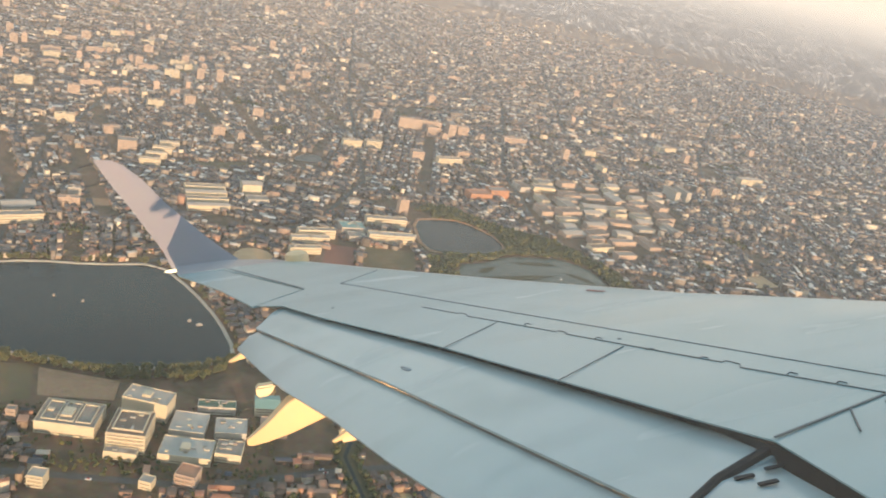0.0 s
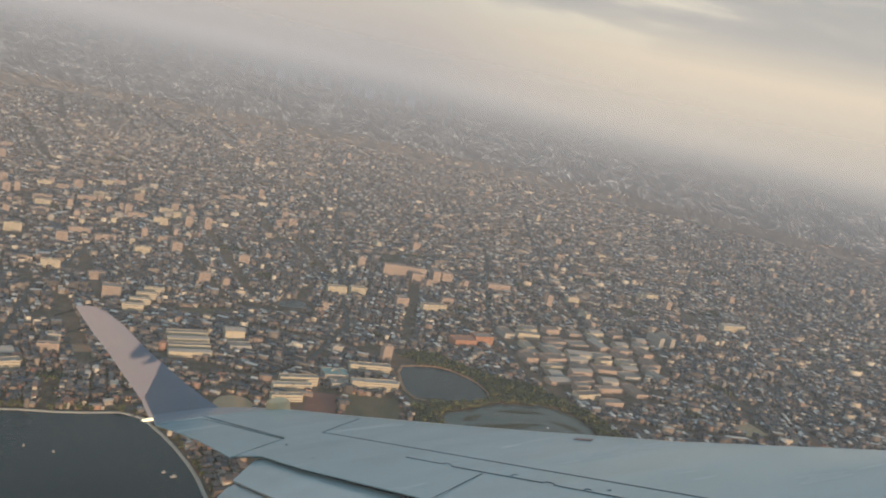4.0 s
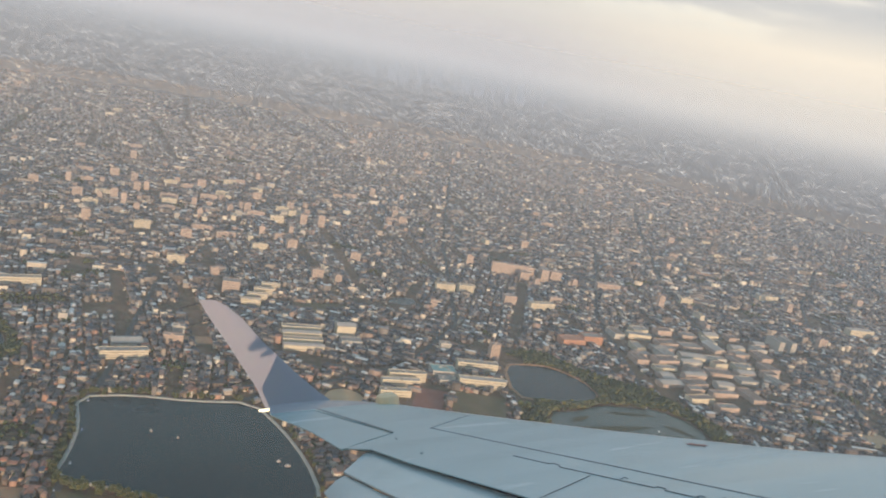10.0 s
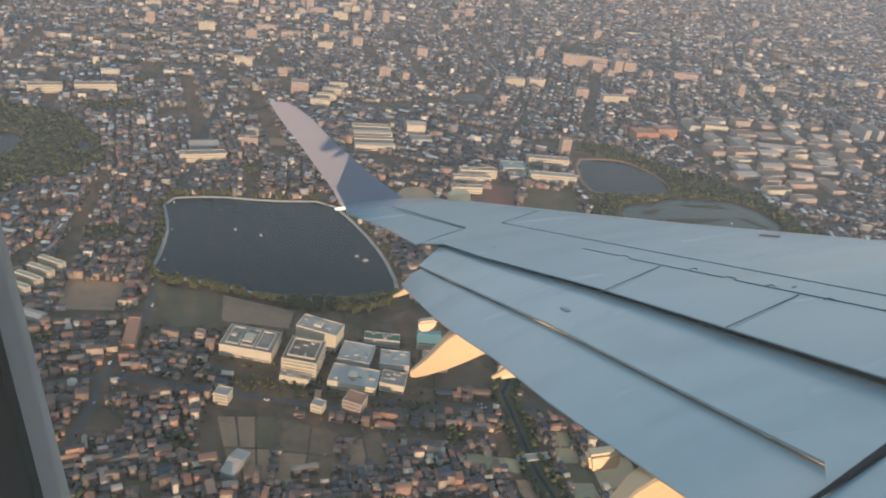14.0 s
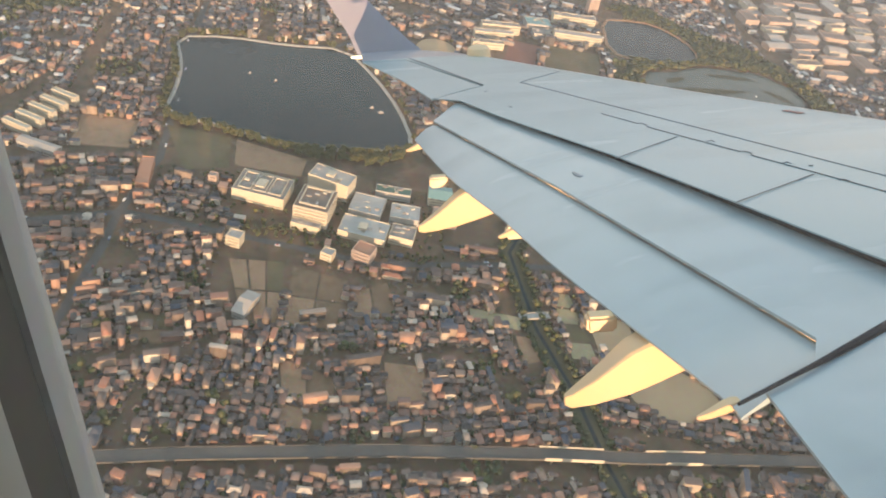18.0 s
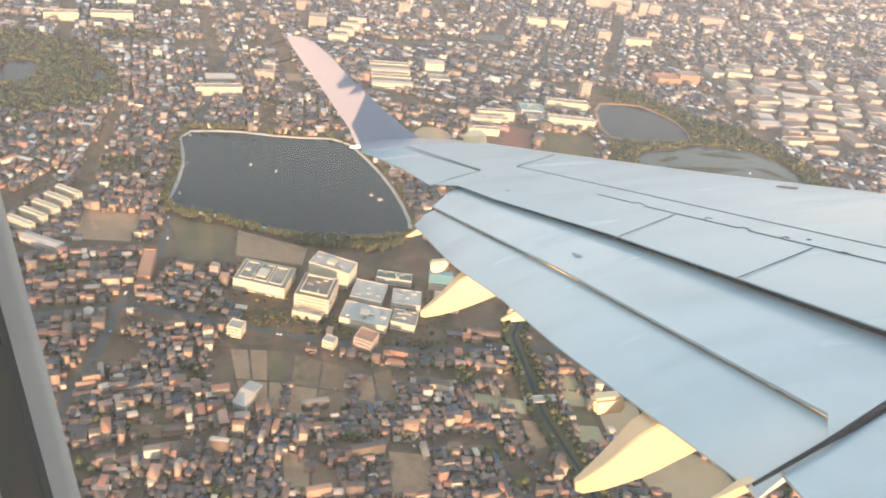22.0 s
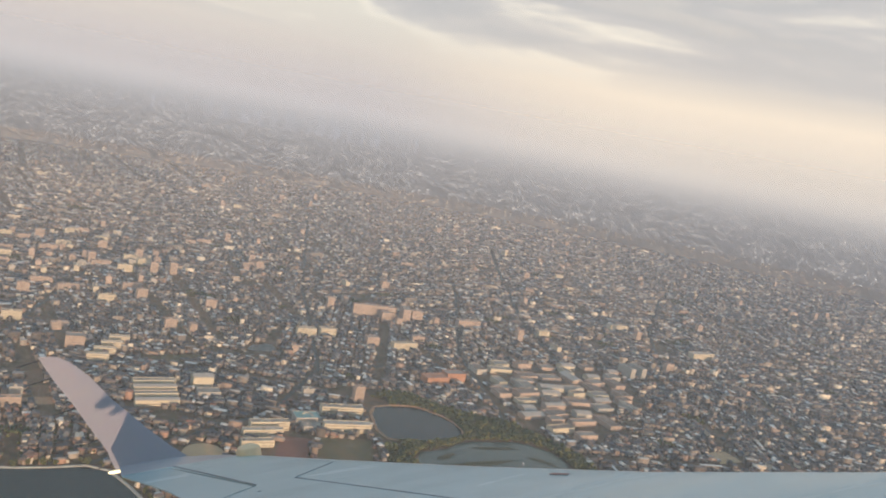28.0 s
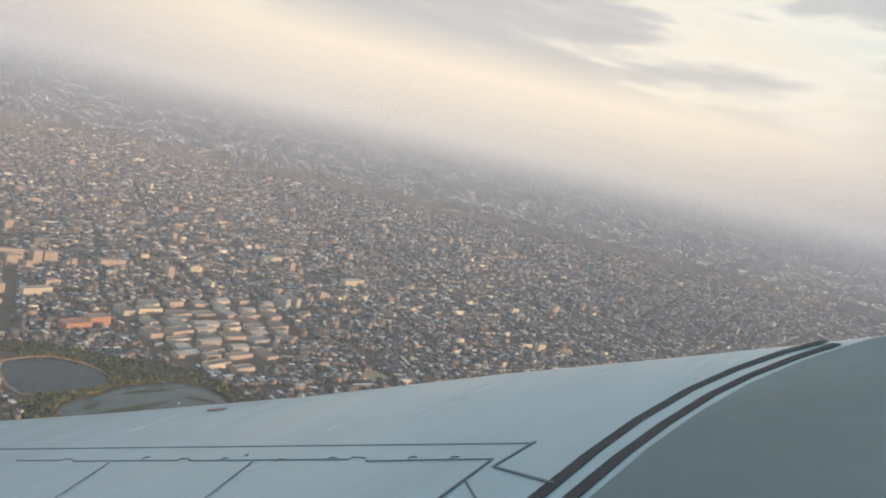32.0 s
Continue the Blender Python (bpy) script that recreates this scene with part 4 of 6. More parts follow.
def plots_of(quad, across, along, kinds, gap=3.5):
    """A block of small plots with narrow paths between them."""
    a, b, c, d = [Vector(q) for q in quad]
    for iu in range(across):
        for iv in range(along):
            def at(u, v):
                p = (a.lerp(d, u)).lerp(b.lerp(c, u), v)
                return (p.x, p.y)
            lu, lv = (d - a).length / across, (b - a).length / along
            g, e = gap / lu / 2, gap / lv / 2
            u0, u1, v0, v1 = (iu + g) / across, (iu + 1 - g) / across, (iv + e) / along, (iv + 1 - e) / along
            mat, label = kinds[(iu * along + iv) % len(kinds)]
            FIELDS.append(("field", [at(u0, v0), at(u0, v1), at(u1, v1), at(u1, v0)], mat, label, "field"))


BROWN, DARK, PALE, GREEN = (SOIL, "bare brown farm plot"), (TURNED, "dark ploughed farm plot"), (DRY_GRASS, "pale dry grass plot"), (GRASS, "rough green plot between houses")
plots_of([(-258, 830), (-205, 717), (-159, 724), (-182, 846)], 3, 2, [BROWN, DARK, BROWN, BROWN, GREEN, BROWN])
plots_of([(-172, 842), (-154, 722), (-85, 740), (-92, 835)], 2, 2, [DARK, BROWN, DARK, DARK])
plots_of([(-84, 812), (-65, 745), (-20, 790), (-40, 849)], 2, 1, [BROWN, DARK])
plots_of([(74, 832), (79, 803), (149, 805), (153, 834)], 1, 1, [PALE])
plots_of([(185, 900), (218, 771), (255, 780), (217, 903)], 1, 4, [PALE, PALE, GREEN, PALE])
plots_of([(-146, 674), (-127, 617), (-67, 615), (-69, 657)], 2, 1, [BROWN, DARK])
plots_of([(-134, 606), (-118, 571), (-61, 578), (-60, 605)], 2, 1, [BROWN, GREEN])
plots_of([(140, 795), (153, 740), (189, 764), (179, 803)], 1, 1, [BROWN])
plots_of([(-330, 700), (-322, 650), (-280, 655), (-285, 705)], 1, 2, [GREEN, DARK])
FIELDS += [
    ("field", [(-450, 1115), (-345, 1120), (-322, 1036), (-382, 1006)], GRASS, "dry grass field beside the pond", "field"),
    ("field", [(-335, 1116), (-215, 1100), (-212, 1050), (-316, 1044)], SOIL, "brown school yard", "field"),
    ("field", [(-20, 700), (30, 705), (40, 640), (-5, 630)], SOIL, "bare brown farm field", "field"),
    ("field", [(240, 860), (300, 870), (310, 810), (255, 800)], SAND, "sandy sports ground", "field"),
    ("field", [(-232, 2000), (-110, 2068), (-125, 2110), (-245, 2050)], GRASS, "dry grass sports field", "field"),
    ("field", [(70, 1530), (140, 1540), (150, 1640), (88, 1640)], TRACK, "red running track ground", "field"),
    ("field", [(160, 1535), (285, 1560), (280, 1660), (165, 1655)], GRASS, "green school sports field", "field"),
    ("field", [(150, 1480), (300, 1500), (296, 1530), (150, 1515)], GREEN_COURT, "pale green tennis courts", "field"),
    ("field", [(-470, 1690), (-380, 1720), (-370, 1680), (-460, 1650)], SOIL, "bare school yard", "field"),
    ("field", [(-850, 1000), (-720, 1050), (-700, 990), (-820, 940)], GRASS, "dry grass field", "field"),
    ("field", [(-580, 1095), (-490, 1110), (-478, 1030), (-560, 1010)], SOIL, "brown yard beside flats", "field"),
    ("field", [(1150, 1800), (1230, 1830), (1250, 1770), (1170, 1740)], SAND, "sandy yard", "field"),
]
oval = [(-60 + 42 * math.cos(i * math.tau / 28), 1560 + 32 * math.sin(i * math.tau / 28)) for i in range(28)]
FIELDS.append(("field", [(352 + 62 * math.cos(i * math.tau / 24), 745 + 46 * math.sin(i * math.tau / 24)) for i in range(24)], SAND, "pale sandy baseball ground beside the canal", "field"))
FIELDS.append(("field", oval, SAND, "pale sandy oval sports ground", "field"))
FIELDS = [(a, pulled(b), c, d, e) for a, b, c, d, e in FIELDS]
for i, (name, pts, mat, label, cat) in enumerate(FIELDS):
    sheet(name, pts, 0.22 + 0.004 * (i % 12), mat, label, cat)

ROADS = [
    ([(-400, 500), (-416, 799), (-427, 872), (-426, 1023), (-445, 1110), (-520, 1420), (-600, 2000), (-560, 3200), (-700, 4800)], 7),
    ([(-900, 620), (-420, 880), (-60, 880), (90, 930), (330, 990), (900, 1180), (2200, 1500)], 7),
    ([(620, 1380), (640, 1941), (630, 2411), (800, 3300), (900, 4800)], 7),
    ([(1500, 1500), (1344, 2403), (1600, 3100), (1994, 3830), (2300, 4300)], 7),
    ([(982, 2300), (982, 2863), (1188, 4110), (1300, 4700)], 7),
    ([(-1500, 2150), (-600, 2160), (100, 2130), (620, 2250), (1500, 2620), (3500, 3200)], 7),
    ([(-1800, 3300), (-300, 3350), (900, 3420), (3000, 3500)], 7),
    ([(-300, 1480), (60, 1760), (180, 2100), (150, 3000), (200, 4800)], 7),
    ([(2400, 1200), (2500, 2500), (2900, 3800)], 7),
]
RAIL_LINE = [(-700, 350), (-340, 465), (-204, 506), (4, 562), (175, 600), (293, 623), (433, 655), (588, 689), (900, 760)]
RIVER = [(300, 520), (255, 620), (220, 715), (171, 812), (146, 897), (125, 969), (150, 1060), (260, 1200), (600, 1380)]

ROADS = [(pulled(l), w) for l, w in ROADS]
RIVER = pulled(RIVER)


def strip_mesh(name, line, width, z, mat):
    rings = []
    for i, p in enumerate(line):
        a, b = Vector(line[max(0, i - 1)]), Vector(line[min(len(line) - 1, i + 1)])
        d = (b - a).normalized()
        s = Vector((-d.y, d.x)) * width / 2
        rings.append([(p[0] + s.x, p[1] + s.y, z), (p[0] - s.x, p[1] - s.y, z)])
    me = loft(name, rings, mat, closed=False, smooth=False)
    if me.polygons[0].normal.z < 0:
        me.flip_normals()
    return me


for i, (line, width) in enumerate(ROADS):
    tagged(new("road", strip_mesh("road", line, width, 0.12 + 0.006 * i, ROAD)), "grey asphalt main road through the town", "road", kind="structure")
tagged(new("canal", strip_mesh("canal", RIVER, 3.4, 0.36, WATER)), "dark canal in a walled channel", "water", kind="structure")
for off in (-5.7, 5.7):
    line = []
    for i, p in enumerate(RIVER):
        a, b = Vector(RIVER[max(0, i - 1)]), Vector(RIVER[min(len(RIVER) - 1, i + 1)])
        d = (b - a).normalized()
        line.append((p[0] - d.y * off, p[1] + d.x * off))
    tagged(new("canal_bank", strip_mesh("canal_bank", line, 8, 0.5, REEDS)), "dark grassy bank along the canal", "embankment", kind="structure")


# ---------------------------------------------------------------- where houses may stand
def inside(px, py, poly):
    r = np.zeros(len(px), bool)
    q = list(poly)
    for (x0, y0), (x1, y1) in zip(q, q[1:] + q[:1]):
        hit = (y0 > py) != (y1 > py)
        with np.errstate(divide="ignore", invalid="ignore"):
            r ^= hit & (px < (x1 - x0) * (py - y0) / (y1 - y0 + 1e-12) + x0)
    return r


def near_line(px, py, line, d):
    r = np.zeros(len(px), bool)
    for (x0, y0), (x1, y1) in zip(line, line[1:]):
        lx, ly = x1 - x0, y1 - y0
        t = np.clip(((px - x0) * lx + (py - y0) * ly) / (lx * lx + ly * ly), 0, 1)
        r |= np.hypot(px - x0 - t * lx, py - y0 - t * ly) < d
    return r


# x, y, width, depth, height, turn, wall, roof, storeys, name, label, category
LANDMARKS = [
    (-254, 986, 74, 52, 15, -3, WHITE_WALL, FLAT_ROOF, 4, "school_building", "white flat-roofed school block beside the pond", "school"),
    (-170, 962, 48, 54, 25, -3, WHITE_WALL, BROWN_ROOF, 5, "school_building", "white stepped school hall with a brown roof", "school"),
    (-160, 1030, 62, 32, 25, -12, WHITE_WALL, WHITE_ROOF, 5, "school_building", "tall white school block with white roof", "school"),
    (-174, 924, 40, 12, 8, -3, WHITE_WALL, WHITE_ROOF, 2, "school_building", "low white annex before the school hall", "school"),
    (-98, 1000, 46, 44, 9, -3, GREY_WALL, GREY_WALL, 2, "school_building", "low grey school wing with a flat roof", "school"),
    (-92, 942, 66, 40, 10, -3, WHITE_WALL, GREY_WALL, 2, "school_building", "low white school wing", "school"),
    (-36, 948, 34, 30, 11, -3, WHITE_WALL, FLAT_ROOF, 2, "school_building", "low school wing with a pale flat roof", "school"),
    (-40, 1000, 42, 34, 9, 4, GREY_WALL, GREY_WALL, 3, "school_building", "grey flat-roofed school wing", "school"),
    (-66, 1050, 52, 18, 7, 4, GREY_WALL, GREEN_COURT, 2, "school_building", "low green-roofed shed of a school", "school"),
    (6, 1064, 34, 32, 13, 6, WHITE_WALL, TEAL_ROOF, 2, "gymnasium", "gymnasium with a teal sheet roof", "gymnasium"),
    (20, 1010, 36, 28, 14, 6, PINK_WALL, FLAT_ROOF, 4, "apartment_building", "cream apartment block by the school", "building"),
    (-258, 862, 19, 17, 14, -6, WHITE_WALL, WHITE_ROOF, 6, "apartment_building", "slim white apartment house beside fields", "building"),
    (-206, 742, 16, 40, 9, -12, GREY_WALL, WHITE_ROOF, 3, "warehouse", "long white shed roof", "warehouse"),
    (-424, 964, 17, 66, 13, 14, BRICK_WALL, BRICK_WALL, 4, "apartment_building", "long orange-roofed apartment block", "building"),
    (-82, 886, 26, 24, 16, -14, PINK_WALL, BRICK_WALL, 4, "apartment_building", "cream and pink stepped apartment house", "building"),
    (-130, 872, 16, 14, 10, -14, WHITE_WALL, WHITE_ROOF, 3, "apartment_building", "small white apartment house", "building"),
    (-331, 990, 12, 10, 12, 0, PINK_WALL, FLAT_ROOF, 3, "apartment_building", "small cream house by a field", "building"),
    (-640, 1014, 44, 9, 13, -16, WHITE_WALL, WHITE_WALL, 4, "housing_slab", "cream housing slab lit by low sun", "building"),
    (-634, 1041, 44, 9, 13, -16, WHITE_WALL, WHITE_WALL, 4, "housing_slab", "cream housing slab lit by low sun", "building"),
    (-628, 1068, 44, 9, 13, -16, WHITE_WALL, WHITE_WALL, 4, "housing_slab", "cream housing slab lit by low sun", "building"),
    (-623, 1095, 44, 9, 13, -16, WHITE_WALL, WHITE_WALL, 4, "housing_slab", "cream housing slab lit by low sun", "building"),
    (-618, 1122, 44, 9, 13, -16, WHITE_WALL, WHITE_WALL, 4, "housing_slab", "cream housing slab lit by low sun", "building"),
    (-590, 980, 60, 16, 8, -10, GREY_WALL, WHITE_ROOF, 2, "warehouse", "long white-roofed shed", "warehouse"),
    (-960, 1790, 74, 24, 16, 28, WHITE_WALL, FLAT_ROOF, 4, "school_building", "yellow-white school block", "school"),
    (-862, 1838, 92, 24, 18, 28, WHITE_WALL, FLAT_ROOF, 4, "school_building", "long yellow-white school block", "school"),
    (-520, 1575, 92, 22, 15, 26, WHITE_WALL, FLAT_ROOF, 4, "school_building", "white school block above the pond", "school"),
    (-530, 1615, 60, 34, 11, 26, GREY_WALL, WHITE_ROOF, 2, "gymnasium", "pale-roofed school hall", "gymnasium"),
    (-178, 1738, 92, 18, 12, 18, WHITE_WALL, WHITE_ROOF, 3, "factory_building", "long cream factory shed", "factory"),
    (-186, 1774, 92, 18, 12, 18, WHITE_WALL, FLAT_ROOF, 3, "factory_building", "long cream factory shed", "factory"),
    (-194, 1810, 92, 18, 14, 18, WHITE_WALL, WHITE_ROOF, 3, "factory_building", "long cream factory shed", "factory"),
    (-202, 1846, 92, 18, 14, 18, WHITE_WALL, FLAT_ROOF, 3, "factory_building", "long cream factory shed", "factory"),
    (-100, 1880, 46, 30, 24, 18, WHITE_WALL, WHITE_ROOF, 5, "factory_building", "tall yellow-lit factory block", "factory"),
    (-80, 1826, 50, 30, 10, 18, GREY_WALL, FLAT_ROOF, 2, "factory_building", "grey factory shed", "factory"),
    (60, 1668, 84, 18, 17, 16, WHITE_WALL, FLAT_ROOF, 4, "school_building", "long white school block", "school"),
    (48, 1634, 84, 16, 14, 16, WHITE_WALL, WHITE_ROOF, 3, "school_building", "long white school block", "school"),
    (40, 1600, 66, 16, 12, 16, WHITE_WALL, FLAT_ROOF, 3, "school_building", "white school block", "school"),
    (222, 1800, 98, 22, 17, 10, WHITE_WALL, FLAT_ROOF, 4, "school_building", "long white school block by the wood", "school"),
    (228, 1702, 106, 22, 17, 10, WHITE_WALL, WHITE_ROOF, 4, "school_building", "long white school block by the wood", "school"),
    (140, 1738, 56, 40, 12, 14, GREY_WALL, TEAL_ROOF, 3, "school_building", "school hall with greenish roof", "school"),
    (150, 1690, 40, 26, 10, 14, GREY_WALL, FLAT_ROOF, 3, "school_building", "grey school wing", "school"),
    (-350, 1970, 50, 14, 16, 14, WHITE_WALL, WHITE_ROOF, 4, "housing_slab", "white housing slab", "building"),
    (-344, 2020, 50, 14, 16, 14, WHITE_WALL, WHITE_ROOF, 4, "housing_slab", "white housing slab", "building"),
    (-338, 2070, 50, 14, 16, 14, WHITE_WALL, WHITE_ROOF, 4, "housing_slab", "white housing slab", "building"),
    (-330, 2122, 50, 14, 16, 14, WHITE_WALL, WHITE_ROOF, 4, "housing_slab", "white housing slab", "building"),
    (-420, 2050, 44, 30, 28, 14, PINK_WALL, FLAT_ROOF, 8, "apartment_building", "pinkish apartment tower", "building"),
    (500, 2110, 70, 40, 16, 20, BRICK_WALL, BRICK_WALL, 4, "apartment_building", "orange-brown apartment block", "building"),
    (560, 2150, 60, 34, 20, 20, BRICK_WALL, FLAT_ROOF, 5, "apartment_building", "orange-brown apartment block", "building"),
    (390, 2735, 150, 18, 36, 6, PINK_WALL, FLAT_ROOF, 11, "housing_slab", "very long pinkish housing slab", "building"),
    (500, 2745, 26, 60, 40, 6, PINK_WALL, FLAT_ROOF, 12, "housing_slab", "pinkish housing slab", "building"),
    (150, 2400, 60, 20, 22, 18, WHITE_WALL, FLAT_ROOF, 6, "apartment_building", "white apartment block", "building"),
    (215, 2420, 50, 20, 24, 18, WHITE_WALL, FLAT_ROOF, 7, "apartment_building", "white apartment block", "building"),
    (350, 2390, 40, 24, 24, 18, PINK_WALL, FLAT_ROOF, 7, "apartment_building", "pinkish apartment block", "building"),
    (450, 2385, 84, 22, 20, 22, WHITE_WALL, FLAT_ROOF, 5, "apartment_building", "long cream apartment block", "building"),
    (430, 2690, 40, 22, 30, 10, PINK_WALL, FLAT_ROOF, 9, "apartment_building", "pinkish apartment tower", "building"),
    (545, 2760, 40, 22, 32, 10, PINK_WALL, FLAT_ROOF, 9, "apartment_building", "pinkish apartment tower", "building"),
    (735, 2760, 90, 24, 24, 14, PINK_WALL, FLAT_ROOF, 7, "apartment_building", "long pinkish apartment block", "building"),
    (1660, 2760, 110, 30, 22, 18, WHITE_WALL, WHITE_ROOF, 5, "hospital_building", "long white block far off", "building"),
    (1434, 3050, 90, 26, 20, 18, WHITE_WALL, FLAT_ROOF, 5, "apartment_building", "long white block far off", "building"),
    (1200, 2410, 18, 70, 30, 14, GREY_WALL, FLAT_ROOF, 9, "apartment_building", "grey apartment slab", "building"),
    (1245, 2425, 18, 70, 30, 14, GREY_WALL, FLAT_ROOF, 9, "apartment_building", "grey apartment slab", "building"),
]
LANDMARKS = [(*pulled([b[:2]])[0], b[2] * UNIT, b[3] * UNIT, max(6.5, b[4] * UNIT * 1.1), *b[5:8], max(2, round(b[4] * UNIT / 3.2)), b[9], b[10] + ("" if len(b[10].split()) > 3 else " in the town"), b[11]) for b in LANDMARKS]
# the works beyond the wood: rows of sheds along their own streets
WORKS = pulled([(640, 2300), (860, 2413), (1092, 2469), (1180, 2330), (1130, 2080), (1010, 2047), (874, 1776), (700, 1849)])
for i in range(-9, 10):
    for j in range(-10, 11):
        c16, s16 = math.cos(radians(16)), math.sin(radians(16))
        u, v = i * 52.0 + (j % 3) * 17 + rng.uniform(-4, 4), j * 30.0 + rng.uniform(-3, 3)
        x, y = UNIT * 920 + c16 * u - s16 * v, UNIT * 2130 + s16 * u + c16 * v
        if inside(np.array([x]), np.array([y]), WORKS)[0] and rng.rand() < 0.72:
            LANDMARKS.append((x, y, rng.uniform(22, 48), rng.uniform(12, 25), rng.uniform(5, 10), 16 + rng.choice([0, 0, 6, -8, 90]), (WHITE_WALL, GREY_WALL, PINK_WALL, PINK_WALL)[rng.randint(4)], (WHITE_ROOF, BROWN_ROOF, FLAT_ROOF, BROWN_ROOF, FLAT_ROOF)[rng.randint(5)], 2 + rng.randint(2), "factory_building", "long tan-roofed factory shed in a works", "factory"))


def footprint(b, margin):
    x, y, w, d, _, turn = b[:6]
    c, s = math.cos(radians(turn)), math.sin(radians(turn))
    return [(x + c * p - s * q, y + s * p + c * q) for p, q in ((-w / 2 - margin, -d / 2 - margin), (w / 2 + margin, -d / 2 - margin), (w / 2 + margin, d / 2 + margin), (-w / 2 - margin, d / 2 + margin))]


GROVES = []
for i in range(340):
    r, a = (rng.uniform(380, 2900), radians(rng.uniform(-34, 60))) if i < 240 else (rng.uniform(330, 640), radians(rng.uniform(-42, 34)))
    gx, gy, gr = r * math.sin(a), r * math.cos(a), rng.uniform(8, 26) if i < 240 else rng.uniform(4, 13)
    ring = [(gx + (gr + 8) * math.cos(t), gy + (gr + 8) * math.sin(t)) for t in [i * math.tau / 8 for i in range(8)]]
    px, py = np.array([q[0] for q in ring]), np.array([q[1] for q in ring])
    clear = [grown(l, 10) for l in POND_LOOPS.values()] + [f[1] for f in FIELDS] + [WORKS] + [footprint(b, 8) for b in LANDMARKS]
    if not any(inside(px, py, c).any() or inside(np.array([c[0][0]]), np.array([c[0][1]]), ring).any() for c in clear) and not any(near_line(px, py, line, 12).any() for line, _ in ROADS) and not near_line(px, py, RIVER, 30).any():
        GROVES.append((gx, gy, gr))
FREE_AREAS = [[(x + q * math.cos(t), y + q * math.sin(t)) for t in [i * math.tau / 8 for i in range(8)]] for x, y, q in GROVES]
FREE_AREAS += [grown(l, 10) for l in POND_LOOPS.values()] + [f[1] for f in FIELDS] + WOODS + [WORKS]
FREE_AREAS.append(pulled([(-475, 1175), (-30, 1215), (-40, 1080), (-320, 1030), (-385, 1000), (-462, 1110)]))
FREE_AREAS.append(pulled([(-300, 1050), (-210, 1075), (0, 1110), (40, 1060), (30, 920), (-60, 905), (-215, 885), (-300, 930)]))
FREE_AREAS.append(pulled([(-450, 1150), (-430, 1120), (-300, 1085), (-190, 1070), (-60, 1110), (0, 1150), (45, 1110), (35, 1040), (-300, 1010), (-435, 960), (-450, 1050)]))
FOOTS = [footprint(b, 5) for b in LANDMARKS]


def may_stand(px, py):
    ok = np.ones(len(px), bool)
    for poly in FREE_AREAS + FOOTS:
        xs_, ys_ = [p[0] for p in poly], [p[1] for p in poly]
        m = ok & (px > min(xs_)) & (px < max(xs_)) & (py > min(ys_)) & (py < max(ys_))
        if m.any():
            i = np.nonzero(m)[0]
            ok[i[inside(px[i], py[i], poly)]] = False
    for line, width in ROADS:
        ok &= ~near_line(px, py, line, width / 2 + 3.2)
    ok &= ~near_line(px, py, RIVER, 13) & ~near_line(px, py, pulled(RAIL_LINE), 11)
    return ok


def in_sight(px, py, spare=0.0):
    az = np.degrees(np.arctan2(px, py))
    r = np.hypot(px, py)
    wide = np.where(r < 700, -44, np.where(r < 1150, -37, -33))
    return (az > wide) & (az < 68) & (r > 260) & (r < (FAR - 6) / np.cos(np.radians(np.clip(az - 48, 0, 30))))


# districts, each with its own street grid
def town_plots():
    seeds = []
    for r, k in ((310, 6), (530, 8), (800, 7), (1150, 7), (1550, 14), (2100, 16), (2800, 18), (3700, 20), (4600, 22)):
        for j in range(k):
            a = radians(-46 + 118 * (j + rng.uniform(0.2, 0.8)) / k)
            seeds.append((r * math.sin(a) + rng.uniform(-60, 60), r * math.cos(a) + rng.uniform(-60, 60), rng.choice([12, 16, 20, -8, 26, 4]) + rng.choice([0, 90]) + rng.uniform(-4, 4)))
    sx, sy = np.array([s[0] for s in seeds]), np.array([s[1] for s in seeds])
    plots = []
    for i, (cx, cy, turn) in enumerate(seeds):
        r0 = math.hypot(cx, cy)
        k = 0.57 if r0 < 560 else 0.72 if r0 < 950 else 0.82 if r0 < 1800 else 0.9 if r0 < 3000 else 1.05
        pitch, street, reach = 11.4 * k, 5.2 * k, 330 + r0 * 0.16
        n = int(reach / pitch)
        gx, gy = np.meshgrid(np.arange(-n, n + 1), np.arange(-n, n + 1))
        gx, gy = gx.ravel(), gy.ravel()
        u = gx * pitch + (gx // 9) * street
        v = gy * pitch * 0.82 + (gy // 2) * street * (1 + 0.9 * (gy % 10 < 2))
        u, v = u - u.mean(), v - v.mean()
        u, v = u + rng.uniform(-3.0, 3.0, len(u)) * k, v + rng.uniform(-2.2, 2.2, len(u)) * k
        c, s = math.cos(radians(turn)), math.sin(radians(turn))
        x, y = cx + c * u - s * v, cy + s * u + c * v
        m = in_sight(x, y) & (rng.rand(len(x)) < 0.93)
        x, y = x[m], y[m]
        own = np.argmin((x[:, None] - sx[None]) ** 2 + (y[:, None] - sy[None]) ** 2, axis=1) == i
        x, y = x[own], y[own]
        if len(x):
            plots.append(np.stack([x, y, np.full(len(x), turn), np.full(len(x), k)], 1))
    p = np.concatenate(plots)
    return p[may_stand(p[:, 0], p[:, 1])]


CURVED = pulled([(-8, 1182), (22, 1186), (50, 1172), (70, 1146), (84, 1112), (92, 1080)])
FREE_AREAS.append(grown(CURVED + [(x - 14, y - 12) for x, y in reversed(CURVED)], 6))
PLOTS = town_plots()
